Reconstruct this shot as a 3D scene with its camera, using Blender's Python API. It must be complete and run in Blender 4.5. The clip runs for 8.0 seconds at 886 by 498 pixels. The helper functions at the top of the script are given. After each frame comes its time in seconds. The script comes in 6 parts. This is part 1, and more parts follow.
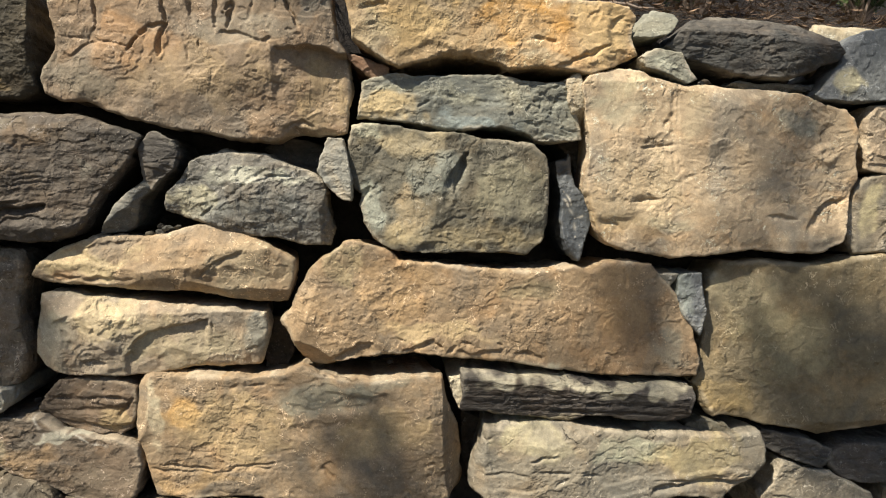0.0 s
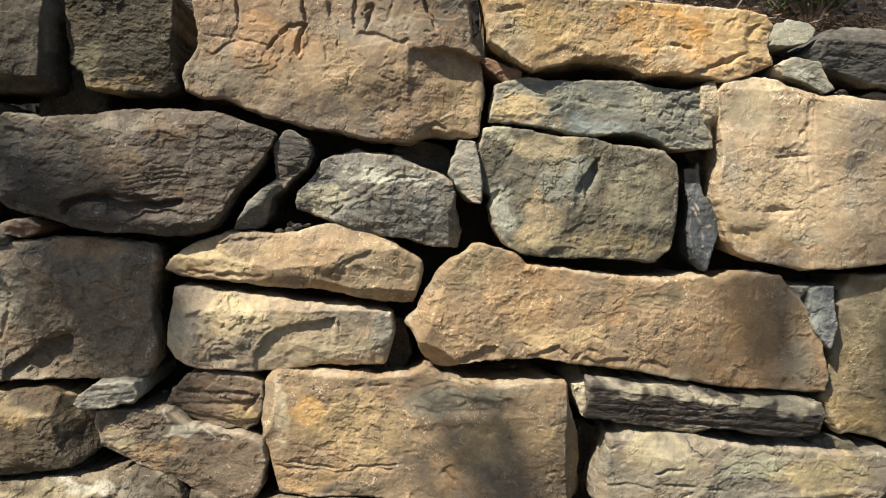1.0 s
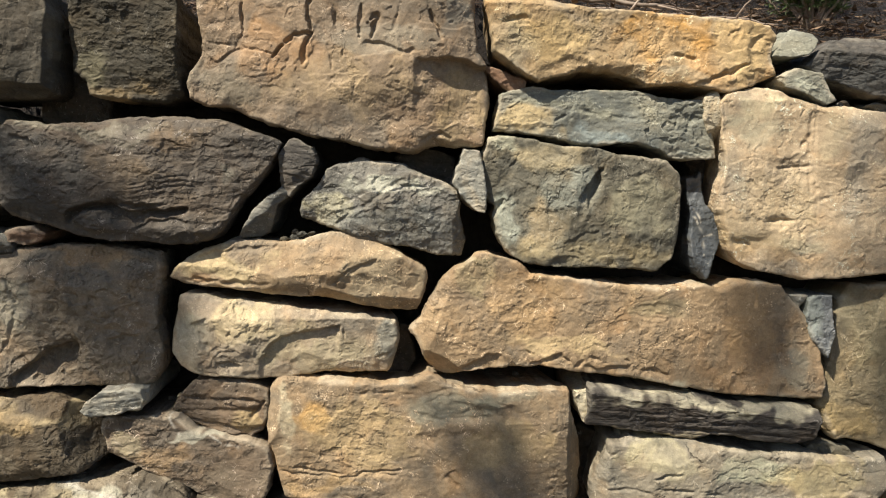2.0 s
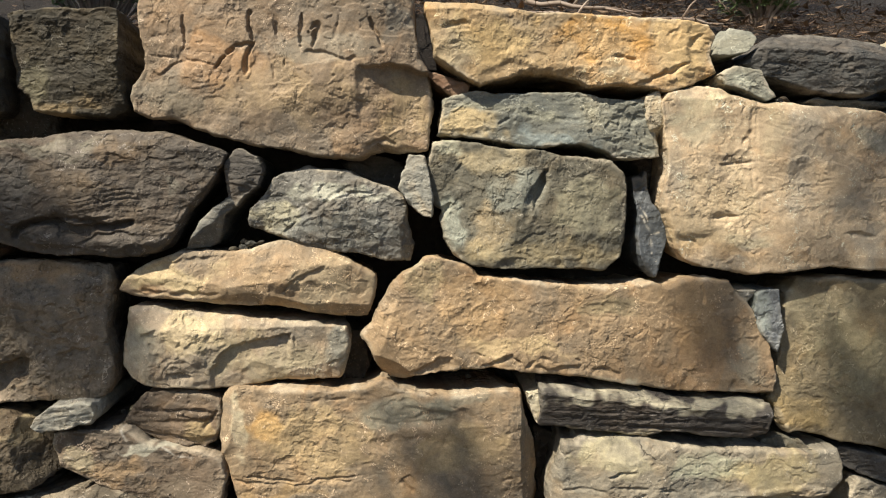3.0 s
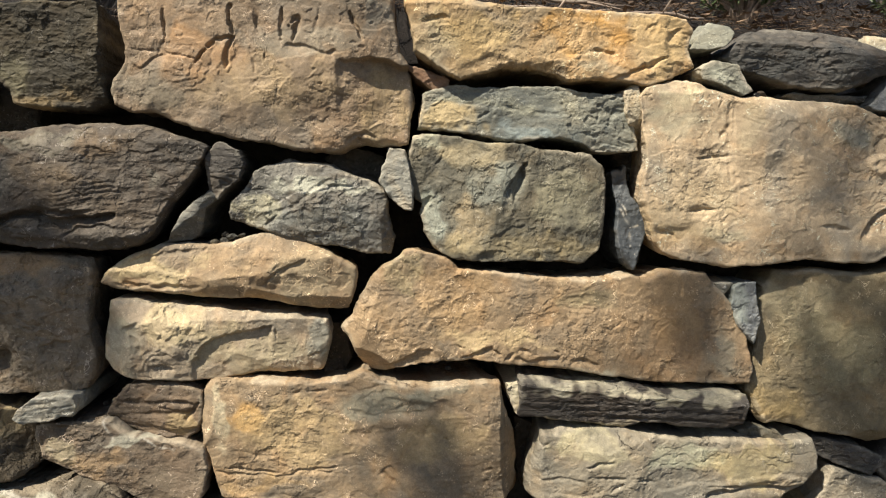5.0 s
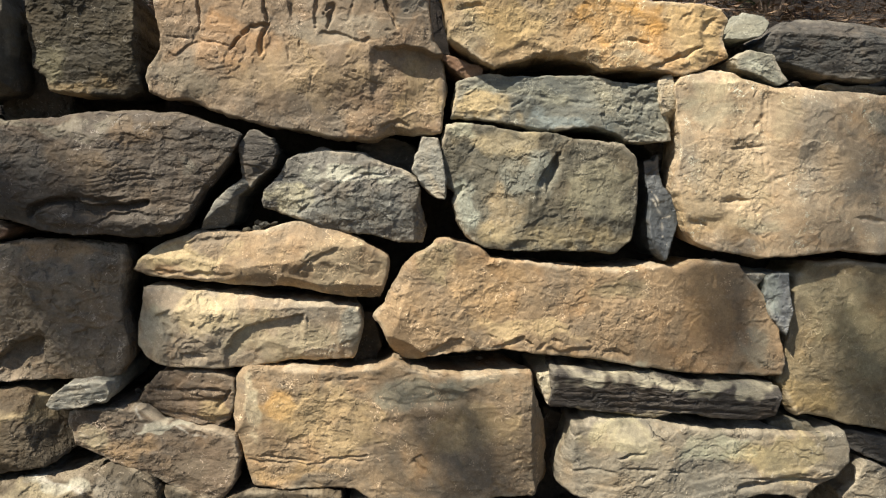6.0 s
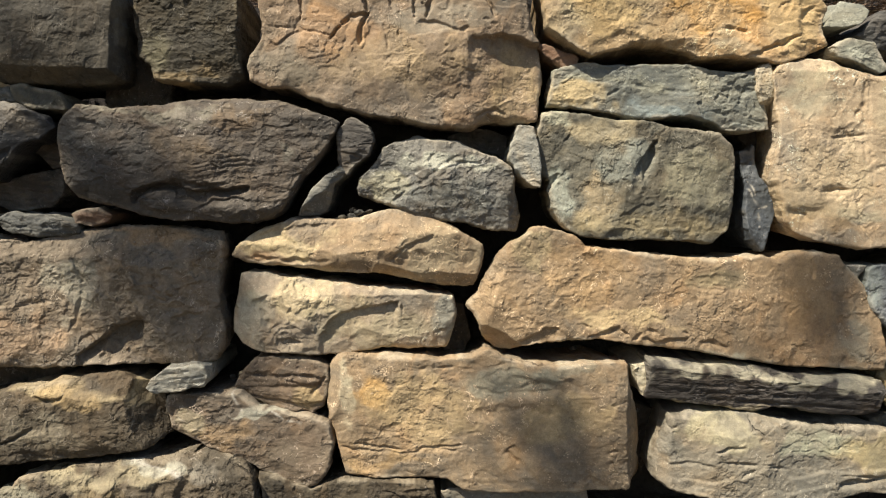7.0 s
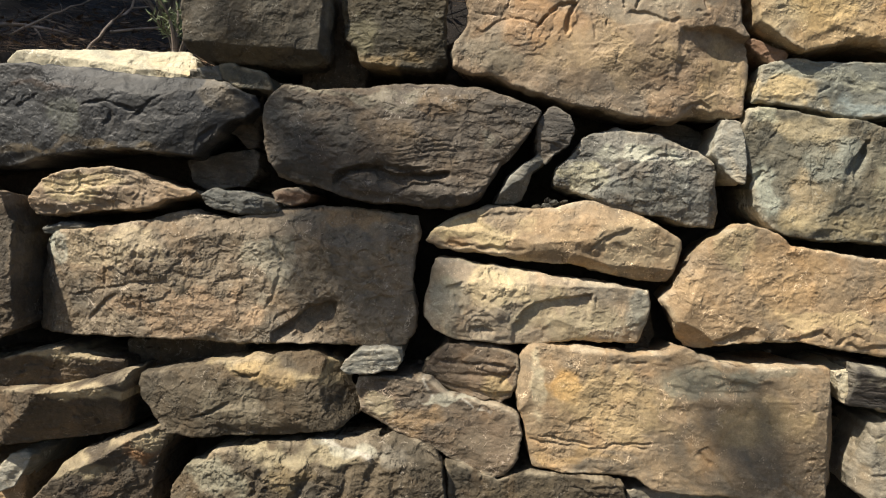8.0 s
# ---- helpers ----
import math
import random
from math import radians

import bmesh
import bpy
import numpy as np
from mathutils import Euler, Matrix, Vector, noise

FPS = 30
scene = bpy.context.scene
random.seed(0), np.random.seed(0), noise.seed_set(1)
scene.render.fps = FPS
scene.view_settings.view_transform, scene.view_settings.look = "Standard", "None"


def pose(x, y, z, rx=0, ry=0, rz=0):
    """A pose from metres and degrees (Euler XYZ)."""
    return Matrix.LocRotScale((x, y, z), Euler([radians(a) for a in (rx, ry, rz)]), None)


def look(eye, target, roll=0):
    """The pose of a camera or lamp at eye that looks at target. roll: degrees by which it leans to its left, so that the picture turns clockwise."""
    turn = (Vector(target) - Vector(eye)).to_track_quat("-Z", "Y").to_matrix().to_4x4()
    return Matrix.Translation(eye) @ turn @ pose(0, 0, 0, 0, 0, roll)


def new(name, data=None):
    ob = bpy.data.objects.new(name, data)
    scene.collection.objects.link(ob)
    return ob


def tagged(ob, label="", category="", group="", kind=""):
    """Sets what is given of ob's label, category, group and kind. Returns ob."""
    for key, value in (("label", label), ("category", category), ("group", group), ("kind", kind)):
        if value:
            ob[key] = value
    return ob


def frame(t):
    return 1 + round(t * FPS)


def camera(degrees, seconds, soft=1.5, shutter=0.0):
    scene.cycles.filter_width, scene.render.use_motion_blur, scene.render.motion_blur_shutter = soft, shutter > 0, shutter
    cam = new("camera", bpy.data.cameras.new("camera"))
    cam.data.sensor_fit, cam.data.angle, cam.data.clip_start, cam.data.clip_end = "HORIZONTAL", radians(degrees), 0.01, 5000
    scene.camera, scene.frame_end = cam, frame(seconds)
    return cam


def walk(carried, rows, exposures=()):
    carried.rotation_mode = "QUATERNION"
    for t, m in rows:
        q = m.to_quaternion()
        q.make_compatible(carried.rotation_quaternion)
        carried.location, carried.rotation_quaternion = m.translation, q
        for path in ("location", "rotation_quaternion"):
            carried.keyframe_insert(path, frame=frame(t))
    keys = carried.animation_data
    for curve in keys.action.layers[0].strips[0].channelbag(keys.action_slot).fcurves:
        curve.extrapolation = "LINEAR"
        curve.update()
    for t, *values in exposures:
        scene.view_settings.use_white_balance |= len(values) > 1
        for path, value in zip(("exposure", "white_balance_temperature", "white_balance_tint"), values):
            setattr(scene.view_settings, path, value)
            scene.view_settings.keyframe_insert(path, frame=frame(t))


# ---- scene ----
# camera: eye, heading to the left of the wall's normal, tilt upwards, lean to the left
cam = camera(62.0, 8.0, soft=1.15)
ROWS = [
    (0.0, 0.0000, -1.2971, 1.2000, -4.84, -3.84, 2.70),
    (0.1, -0.0443, -1.2928, 1.1938, -4.23, -3.62, 3.30),
    (0.2, -0.0810, -1.2892, 1.1968, -3.72, -3.44, 3.80),
    (0.3, -0.1041, -1.2869, 1.1885, -3.40, -3.33, 4.11),
    (0.4, -0.1182, -1.2856, 1.1836, -3.21, -3.26, 4.31),
    (0.5, -0.1285, -1.2846, 1.1822, -3.07, -3.20, 4.45),
    (1.0, -0.1724, -1.2832, 1.1713, -2.54, -2.89, 4.16),
    (1.2, -0.1868, -1.2812, 1.1873, -2.32, -3.00, 4.34),
    (2.3, -0.1984, -1.2910, 1.2172, -3.63, -4.43, 4.30),
    (2.5, -0.1651, -1.2926, 1.2117, -3.26, -3.67, 3.65),
    (3.0, -0.1167, -1.2999, 1.2147, -3.70, -3.51, 2.82),
    (3.5, -0.0926, -1.3060, 1.1921, -3.78, -3.82, 2.28),
    (4.0, -0.0721, -1.3059, 1.1865, -3.95, -4.13, 1.98),
    (4.2, -0.0872, -1.3029, 1.2101, -3.86, -3.87, 2.51),
    (5.3, -0.0988, -1.3137, 1.2180, -4.24, -4.14, 2.87),
    (5.5, -0.1115, -1.3123, 1.1956, -3.80, -3.83, 2.71),
    (6.0, -0.1405, -1.3079, 1.1959, -3.80, -4.12, 3.15),
    (6.5, -0.1421, -1.3093, 1.1905, -3.62, -4.04, 2.78),
    (6.6, -0.1570, -1.3086, 1.1826, -3.35, -3.85, 2.86),
    (6.7, -0.1651, -1.3083, 1.1783, -3.21, -3.75, 2.90),
    (6.8, -0.1881, -1.3073, 1.1661, -2.81, -3.45, 3.02),
    (6.9, -0.2261, -1.3056, 1.1459, -2.14, -2.97, 3.22),
    (7.0, -0.2572, -1.3042, 1.1294, -1.59, -2.57, 3.38),
    (7.1, -0.3040, -1.3015, 1.1202, -0.91, -2.31, 4.03),
    (7.2, -0.3313, -1.2999, 1.1148, -0.52, -2.16, 4.40),
    (7.3, -0.3585, -1.2983, 1.1094, -0.13, -2.01, 4.77),
    (7.4, -0.3857, -1.2967, 1.1041, 0.26, -1.85, 5.15),
    (7.5, -0.4084, -1.2953, 1.0996, 0.59, -1.73, 5.46),
    (7.6, -0.4226, -1.2952, 1.0953, 0.71, -1.72, 5.49),
    (7.7, -0.4463, -1.2950, 1.0880, 0.93, -1.71, 5.55),
    (7.8, -0.4772, -1.2948, 1.0785, 1.20, -1.70, 5.62),
    (7.9, -0.4998, -1.2947, 1.0716, 1.40, -1.70, 5.67),
    (8.0, -0.5271, -1.2945, 1.0633, 1.65, -1.69, 5.73),
]


def eye_pose(x, y, z, yaw, pitch, roll):
    a, b = radians(yaw), radians(pitch)
    ahead = Vector((-math.sin(a) * math.cos(b), math.cos(a) * math.cos(b), math.sin(b)))
    return look((x, y, z), Vector((x, y, z)) + ahead, roll)


walk(cam, [(t, eye_pose(*row)) for t, *row in ROWS])

# daylight: clear sky, low sun from the upper left in front of the wall
SUN_AZ, SUN_EL = radians(52), radians(50)
TO_SUN = Vector((-math.sin(SUN_AZ) * math.cos(SUN_EL), -math.cos(SUN_AZ) * math.cos(SUN_EL), math.sin(SUN_EL)))
world = bpy.data.worlds.new("sky")
scene.world = world
world.use_nodes = True
sky = world.node_tree.nodes.new("ShaderNodeTexSky")
sky.sky_type = "NISHITA"
sky.sun_disc = False
sky.sun_elevation = SUN_EL
sky.sun_rotation = math.atan2(TO_SUN.x, TO_SUN.y)
world.node_tree.links.new(sky.outputs[0], world.node_tree.nodes["Background"].inputs[0])
world.node_tree.nodes["Background"].inputs[1].default_value = 0.056
sun_data = bpy.data.lights.new("sun", "SUN")
sun_data.energy, sun_data.angle, sun_data.color = 5.0, radians(0.53), (1.0, 0.905, 0.752)
sun = new("sun", sun_data)
sun.matrix_world = look(TO_SUN * 20, (0, 0, 0))
scene.view_settings.exposure = 0.80


# ---- materials ----
def nodes_of(name):
    mat = bpy.data.materials.new(name)
    mat.use_nodes = True
    tree = mat.node_tree
    shader = tree.nodes["Principled BSDF"]

    def node(kind, **values):
        n = tree.nodes.new(kind)
        for key, value in values.items():
            n.inputs[key].default_value = value
        return n

    return mat, tree, shader, node


def mixed(tree, node, a, b, factor):
    m = node("ShaderNodeMix")
    m.data_type = "RGBA"
    m.clamp_factor = True
    for socket, value in ((m.inputs[6], a), (m.inputs[7], b), (m.inputs[0], factor)):
        if isinstance(value, (tuple, float, int)):
            socket.default_value = (*value, 1) if isinstance(value, tuple) else value
        else:
            tree.links.new(value, socket)
    return m.outputs[2]


def span(tree, node, value, low, high, out_low=0.0, out_high=1.0):
    r = node("ShaderNodeMapRange", **{"From Min": low, "From Max": high, "To Min": out_low, "To Max": out_high})
    tree.links.new(value, r.inputs[0])
    return r.outputs[0]


def rock(name, main, second, third, streak=0.0, grain=1.0, speck=0.5, gloss=0.82, calm=0.34, rust=0.45, cool=0.5, relief=1.0):
    """Weathered rock: two blended tints in broad patches, a third in blotches, mineral grain, pale specks, stains and
    painted light from the mesh.
    """
    second, third = tuple(0.84 * c for c in second), tuple(1.12 * c for c in third)
    mat, tree, shader, node = nodes_of(name)
    link = tree.links.new
    coord = node("ShaderNodeTexCoord")
    info = node("ShaderNodeObjectInfo")
    shift = node("ShaderNodeVectorMath")
    shift.operation = "MULTIPLY_ADD"
    shift.inputs[1].default_value = (1, 1, 1)
    link(coord.outputs["Object"], shift.inputs[0])
    off = node("ShaderNodeVectorMath")
    off.operation = "SCALE"
    off.inputs[0].default_value = (37, 23, 51)
    link(info.outputs["Random"], off.inputs["Scale"])
    link(off.outputs[0], shift.inputs[2])
    place = shift.outputs[0]
    stretched = node("ShaderNodeMapping")
    stretched.inputs["Scale"].default_value = (1, 1, 1 + 1.7 * streak)
    stretched.inputs["Rotation"].default_value = (0, 0.12, 0)
    link(place, stretched.inputs[0])

    def noise_of(scale, detail, rough=0.6, warp=0.0, where=None):
        n = node("ShaderNodeTexNoise", Scale=scale, Detail=detail, Roughness=rough, Distortion=warp)
        link(where or place, n.inputs["Vector"])
        return n.outputs["Fac"]

    broad = noise_of(4.5, 8, 0.62, 0.8, stretched.outputs[0])
    blotch = noise_of(10, 9, 0.64, 0.9, stretched.outputs[0])
    grit = noise_of(130, 4, 0.7)
    fine = noise_of(480, 3, 0.7)
    col = mixed(tree, node, main, second, span(tree, node, broad, 0.38, 0.64))
    col = mixed(tree, node, col, third, span(tree, node, blotch, 0.52, 0.70, 0, 0.7))
    # rusty, ashen and chalky patches with soft borders
    rusty = tuple(f * c for f, c in zip((1.18, 0.92, 0.64), main))
    ashen = tuple(0.66 * (0.45 * c + 0.55 * sum(main) / 3) * f for c, f in zip(main, (0.98, 1.02, 0.98)))
    chalky = tuple(min(0.6, 1.22 * c + 0.02) for c in main)
    col = mixed(tree, node, col, rusty, span(tree, node, noise_of(9, 6, 0.6, 1.2), 0.50, 0.68, 0, min(1.0, 0.9 * rust)))
    col = mixed(tree, node, col, ashen, span(tree, node, noise_of(7, 6, 0.6, 1.0, stretched.outputs[0]), 0.50, 0.66, 0, min(1.0, 1.3 * cool)))
    col = mixed(tree, node, col, chalky, span(tree, node, noise_of(21, 7, 0.65, 1.2), 0.54, 0.70, 0, 0.5))
    stain_and_shading = node("ShaderNodeAttribute")
    stain_and_shading.attribute_name = "stain_and_shading"
    ragged = node("ShaderNodeMath")
    ragged.operation = "MULTIPLY"
    link(stain_and_shading.outputs["Alpha"], ragged.inputs[0])
    link(span(tree, node, blotch, 0.36, 0.56, 0.35, 1.0), ragged.inputs[1])
    col = mixed(tree, node, col, stain_and_shading.outputs["Color"], ragged.outputs[0])
    # darker and paler mineral grain
    tone = node("ShaderNodeMix")
    tone.data_type, tone.blend_type = "RGBA", "MULTIPLY"
    tone.inputs[0].default_value = 1.0
    link(col, tone.inputs[6])
    both = node("ShaderNodeMath")
    both.operation = "MULTIPLY"
    link(span(tree, node, grit, 0.30, 0.70, 1 - 0.15 * grain, 1 + 0.15 * grain), both.inputs[0])
    link(span(tree, node, fine, 0.30, 0.70, 1 - 0.14 * grain, 1 + 0.14 * grain), both.inputs[1])
    third_tone = node("ShaderNodeMath")
    third_tone.operation = "MULTIPLY"
    link(both.outputs[0], third_tone.inputs[0])
    link(span(tree, node, noise_of(38, 8, 0.7, 0.8, stretched.outputs[0]), 0.28, 0.72, 0.80, 1.20), third_tone.inputs[1])
    link(third_tone.outputs[0], tone.inputs[7])
    cells = node("ShaderNodeTexVoronoi", Scale=170.0)
    link(place, cells.inputs["Vector"])
    flecks = node("ShaderNodeMath")
    flecks.operation = "MULTIPLY"
    link(span(tree, node, cells.outputs["Distance"], 0.30, 0.16), flecks.inputs[0])
    link(span(tree, node, noise_of(30, 3, 0.7), 0.52, 0.62, 0, speck), flecks.inputs[1])
    pale = tuple(min(0.7, 0.05 + 1.6 * c) for c in main)
    col = mixed(tree, node, tone.outputs[2], pale, flecks.outputs[0])
    # thin flaking crusts: pale ragged lips in loose clusters
    crust = noise_of(46, 3, 0.5, 1.4)
    cluster = span(tree, node, noise_of(8.5, 4, 0.6, 0.6), 0.50, 0.60, 0, 1)
    lip = node("ShaderNodeMath")
    lip.operation = "SUBTRACT"
    link(crust, lip.inputs[0])
    lip.inputs[1].default_value = 0.55
    size_of = node("ShaderNodeMath")
    size_of.operation = "ABSOLUTE"
    link(lip.outputs[0], size_of.inputs[0])
    line = node("ShaderNodeMath")
    line.operation = "MULTIPLY"
    link(span(tree, node, size_of.outputs[0], 0.022, 0.008), line.inputs[0])
    link(cluster, line.inputs[1])
    broken = node("ShaderNodeMath")
    broken.operation = "MULTIPLY"
    link(line.outputs[0], broken.inputs[0])
    link(span(tree, node, noise_of(60, 3, 0.6), 0.50, 0.58, 0, min(1.0, 1.5 * speck)), broken.inputs[1])
    col = mixed(tree, node, col, tuple(min(0.78, 0.10 + 2.1 * c) for c in main), broken.outputs[0])
    ledge = node("ShaderNodeMath")
    ledge.operation = "MULTIPLY"
    link(span(tree, node, lip.outputs[0], -0.010, 0.010), ledge.inputs[0])
    link(cluster, ledge.inputs[1])
    # hairline cracks where the rock has opened
    bent = node("ShaderNodeVectorMath")
    bent.operation = "MULTIPLY_ADD"
    bent.inputs[1].default_value = (0.05, 0.05, 0.05)
    wander = node("ShaderNodeTexNoise", Scale=14.0, Detail=6.0, Roughness=0.7)
    link(place, wander.inputs["Vector"])
    link(wander.outputs["Color"], bent.inputs[0])
    link(stretched.outputs[0], bent.inputs[2])
    seams = node("ShaderNodeTexVoronoi", Scale=7.0)
    seams.feature = "DISTANCE_TO_EDGE"
    link(bent.outputs[0], seams.inputs["Vector"])
    open_seam = node("ShaderNodeMath")
    open_seam.operation = "MULTIPLY"
    link(span(tree, node, seams.outputs["Distance"], 0.012, 0.003), open_seam.inputs[0])
    link(span(tree, node, noise_of(6, 4, 0.6), 0.64, 0.72), open_seam.inputs[1])
    col = mixed(tree, node, col, tuple(0.30 * c for c in main), open_seam.outputs[0])
    # brightness differs a little from stone to stone
    vary = node("ShaderNodeHueSaturation")
    link(col, vary.inputs["Color"])
    link(span(tree, node, info.outputs["Random"], 0, 1, 0.93, 1.07), vary.inputs["Value"])
    link(vary.outputs[0], shader.inputs["Base Color"])
    link(span(tree, node, blotch, 0.3, 0.7, gloss - 0.10, gloss + 0.10), shader.inputs["Roughness"])
    shader.inputs["Specular IOR Level"].default_value = 0.35
    # relief: thin flaked plates with ragged steps at three sizes, calm between them
    broken_up = span(tree, node, noise_of(6.5, 6, 0.65, 0.8), 0.44, 0.62, 0.08 + 0.7 * calm, 1.0)
    plate = node("ShaderNodeMapRange")
    plate.interpolation_type = "STEPPED"
    for k, value in ((1, 0.25), (2, 0.75), (5, 7.0)):
        plate.inputs[k].default_value = value
    link(noise_of(12, 12, 0.68, 0.5, stretched.outputs[0]), plate.inputs[0])
    lay = node("ShaderNodeBump", Distance=0.008 * relief, **{"Filter Width": 1.2})
    gaps = node("ShaderNodeMath")
    gaps.operation = "MULTIPLY"
    link(broken_up, gaps.inputs[0])
    link(span(tree, node, noise_of(14, 4, 0.6, 0.5), 0.48, 0.60, 0.10, 1.0), gaps.inputs[1])
    link(gaps.outputs[0], lay.inputs["Strength"])
    link(plate.outputs[0], lay.inputs["Height"])
    below = lay.outputs[0]
    # chipped skin: small flat facets of every tilt with crisp, ragged borders
    for scale, stir, steep in ((30.0, 0.034, 0.34), (75.0, 0.015, 0.23), (170.0, 0.007, 0.08)):
        warp = node("ShaderNodeTexNoise", Scale=scale * 1.1, Detail=6.0, Roughness=0.7)
        link(place, warp.inputs["Vector"])
        moved = node("ShaderNodeVectorMath")
        moved.operation = "MULTIPLY_ADD"
        moved.inputs[1].default_value = (stir, stir, stir)
        link(warp.outputs["Color"], moved.inputs[0])
        link(stretched.outputs[0], moved.inputs[2])
        cell = node("ShaderNodeTexVoronoi", Scale=scale)
        link(moved.outputs[0], cell.inputs["Vector"])
        away = node("ShaderNodeVectorMath")
        away.operation = "SUBTRACT"
        link(moved.outputs[0], away.inputs[0])
        link(cell.outputs["Position"], away.inputs[1])
        lean = node("ShaderNodeVectorMath")
        lean.operation = "SUBTRACT"
        link(cell.outputs["Color"], lean.inputs[0])
        lean.inputs[1].default_value = (0.5, 0.5, 0.5)
        slope = node("ShaderNodeVectorMath")
        slope.operation = "DOT_PRODUCT"
        link(away.outputs[0], slope.inputs[0])
        link(lean.outputs[0], slope.inputs[1])
        rind = node("ShaderNodeBump", Distance=steep * relief, **{"Filter Width": 1.0})
        link(broken_up, rind.inputs["Strength"])
        border = node("ShaderNodeTexVoronoi", Scale=scale)
        border.feature = "DISTANCE_TO_EDGE"
        link(moved.outputs[0], border.inputs["Vector"])
        joined = node("ShaderNodeMath")
        joined.operation = "MULTIPLY"
        link(slope.outputs["Value"], joined.inputs[0])
        link(span(tree, node, border.outputs["Distance"], 0.0, 0.16), joined.inputs[1])
        link(joined.outputs[0], rind.inputs["Height"])
        link(below, rind.inputs["Normal"])
        below = rind.outputs[0]
    bc = node("ShaderNodeBump", Strength=0.9, Distance=0.005, **{"Filter Width": 1.0})
    bc.invert = True
    link(open_seam.outputs[0], bc.inputs["Height"])
    link(below, bc.inputs["Normal"])
    bl = node("ShaderNodeBump", Strength=0.5, Distance=0.0010)
    link(ledge.outputs[0], bl.inputs["Height"])
    link(bc.outputs[0], bl.inputs["Normal"])
    b1 = node("ShaderNodeBump", Distance=0.0024 * relief)
    link(span(tree, node, broken_up, 0, 1, 0.15, 0.80), b1.inputs["Strength"])
    link(noise_of(60, 10, 0.72, 0.4, stretched.outputs[0]), b1.inputs["Height"])
    link(bl.outputs[0], b1.inputs["Normal"])
    b2 = node("ShaderNodeBump", Strength=0.16, Distance=0.0010)
    link(noise_of(260, 4, 0.7), b2.inputs["Height"])
    link(b1.outputs[0], b2.inputs["Normal"])
    link(b2.outputs[0], shader.inputs["Normal"])
    return mat


TAN = rock("tan_sandstone", (0.330, 0.235, 0.137), (0.265, 0.199, 0.127), (0.390, 0.287, 0.170), speck=.9, calm=0.15)
TAN2 = rock("buff_sandstone", (0.279, 0.209, 0.140), (0.225, 0.176, 0.122), (0.333, 0.243, 0.149), speck=.7, calm=0.22)
TANBIG = rock("ochre_sandstone", (0.304, 0.223, 0.135), (0.248, 0.191, 0.126), (0.368, 0.265, 0.153), streak=0.15, speck=.8, calm=0.14)
ORANGE = rock("orange_sandstone", (0.383, 0.282, 0.162), (0.347, 0.244, 0.127), (0.310, 0.254, 0.166), speck=.8, rust=.7, calm=0.2)
RED = rock("reddish_stone", (.22, .135, .085), (.18, .12, .085), (.27, .18, .115))
GREEN = rock("green_grey_schist", (.22, .215, .165), (.165, .178, .16), (.31, .285, .22), streak=0.4, rust=.2)
PALE = rock("pale_stone", (.42, .36, .25), (.34, .30, .22), (.46, .40, .30))
PALE2 = rock("cream_stone", (0.361, 0.290, 0.201), (0.294, 0.237, 0.171), (0.418, 0.337, 0.237))
PALEGREY = rock("pale_grey_stone", (.32, .31, .26), (.26, .26, .23), (.42, .40, .33), streak=0.4)
WHITE = rock("white_stone", (.44, .395, .285), (.36, .32, .23), (.52, .47, .35))
GREENPALE = rock("pale_green_stone", (0.240, 0.210, 0.156), (0.188, 0.172, 0.136), (0.300, 0.255, 0.182), streak=0.15, calm=0.2)
OLIVE = rock("olive_grey_stone", (0.132, 0.119, 0.085), (0.105, 0.103, 0.083), (0.183, 0.150, 0.098), calm=.6, relief=1.15)
OLIVE2 = rock("olive_brown_stone", (0.221, 0.176, 0.103), (0.171, 0.143, 0.090), (0.282, 0.210, 0.116), calm=0.2)
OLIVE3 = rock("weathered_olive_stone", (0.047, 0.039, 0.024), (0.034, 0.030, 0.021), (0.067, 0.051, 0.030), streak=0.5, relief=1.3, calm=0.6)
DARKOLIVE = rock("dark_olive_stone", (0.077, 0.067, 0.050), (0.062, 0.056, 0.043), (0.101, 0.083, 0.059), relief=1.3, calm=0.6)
GREY = rock("speckled_grey_stone", (.155, .148, .128), (.112, .112, .102), (.30, .285, .24), streak=0.1, grain=1.5, speck=.8, calm=1.0, relief=1.3)
SLATEGREY = rock("grey_slate", (.135, .135, .122), (.095, .098, .092), (.22, .21, .175), streak=.7, calm=.5)
SLAB = rock("dark_layered_slate", (0.066, 0.057, 0.049), (0.050, 0.045, 0.040), (0.110, 0.092, 0.073), streak=1.2, calm=.5)
SLATE = rock("dark_slate", (0.094, 0.084, 0.072), (0.075, 0.070, 0.063), (0.166, 0.140, 0.110), streak=0.8, calm=.6, relief=1.2)
BLUESLATE = rock("blue_slate", (.15, .16, .165), (.115, .125, .13), (.20, .21, .205), gloss=.6, rust=.1)
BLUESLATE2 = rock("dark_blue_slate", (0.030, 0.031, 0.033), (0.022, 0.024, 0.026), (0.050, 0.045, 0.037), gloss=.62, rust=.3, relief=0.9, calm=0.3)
SPIKE = rock("veined_blue_slate", (0.072, 0.082, 0.092), (0.052, 0.060, 0.068), (0.115, 0.125, 0.13), gloss=.5, rust=.05, relief=1.0, calm=0.5)
SAND = rock("sandy_stone", (0.482, 0.372, 0.244), (0.417, 0.325, 0.213), (0.535, 0.419, 0.280), speck=.7, calm=0.12)
BROWN = rock("dark_brown_stone", (0.096, 0.073, 0.048), (0.073, 0.060, 0.045), (0.131, 0.092, 0.059), calm=0.7, relief=1.7, speck=0.6)
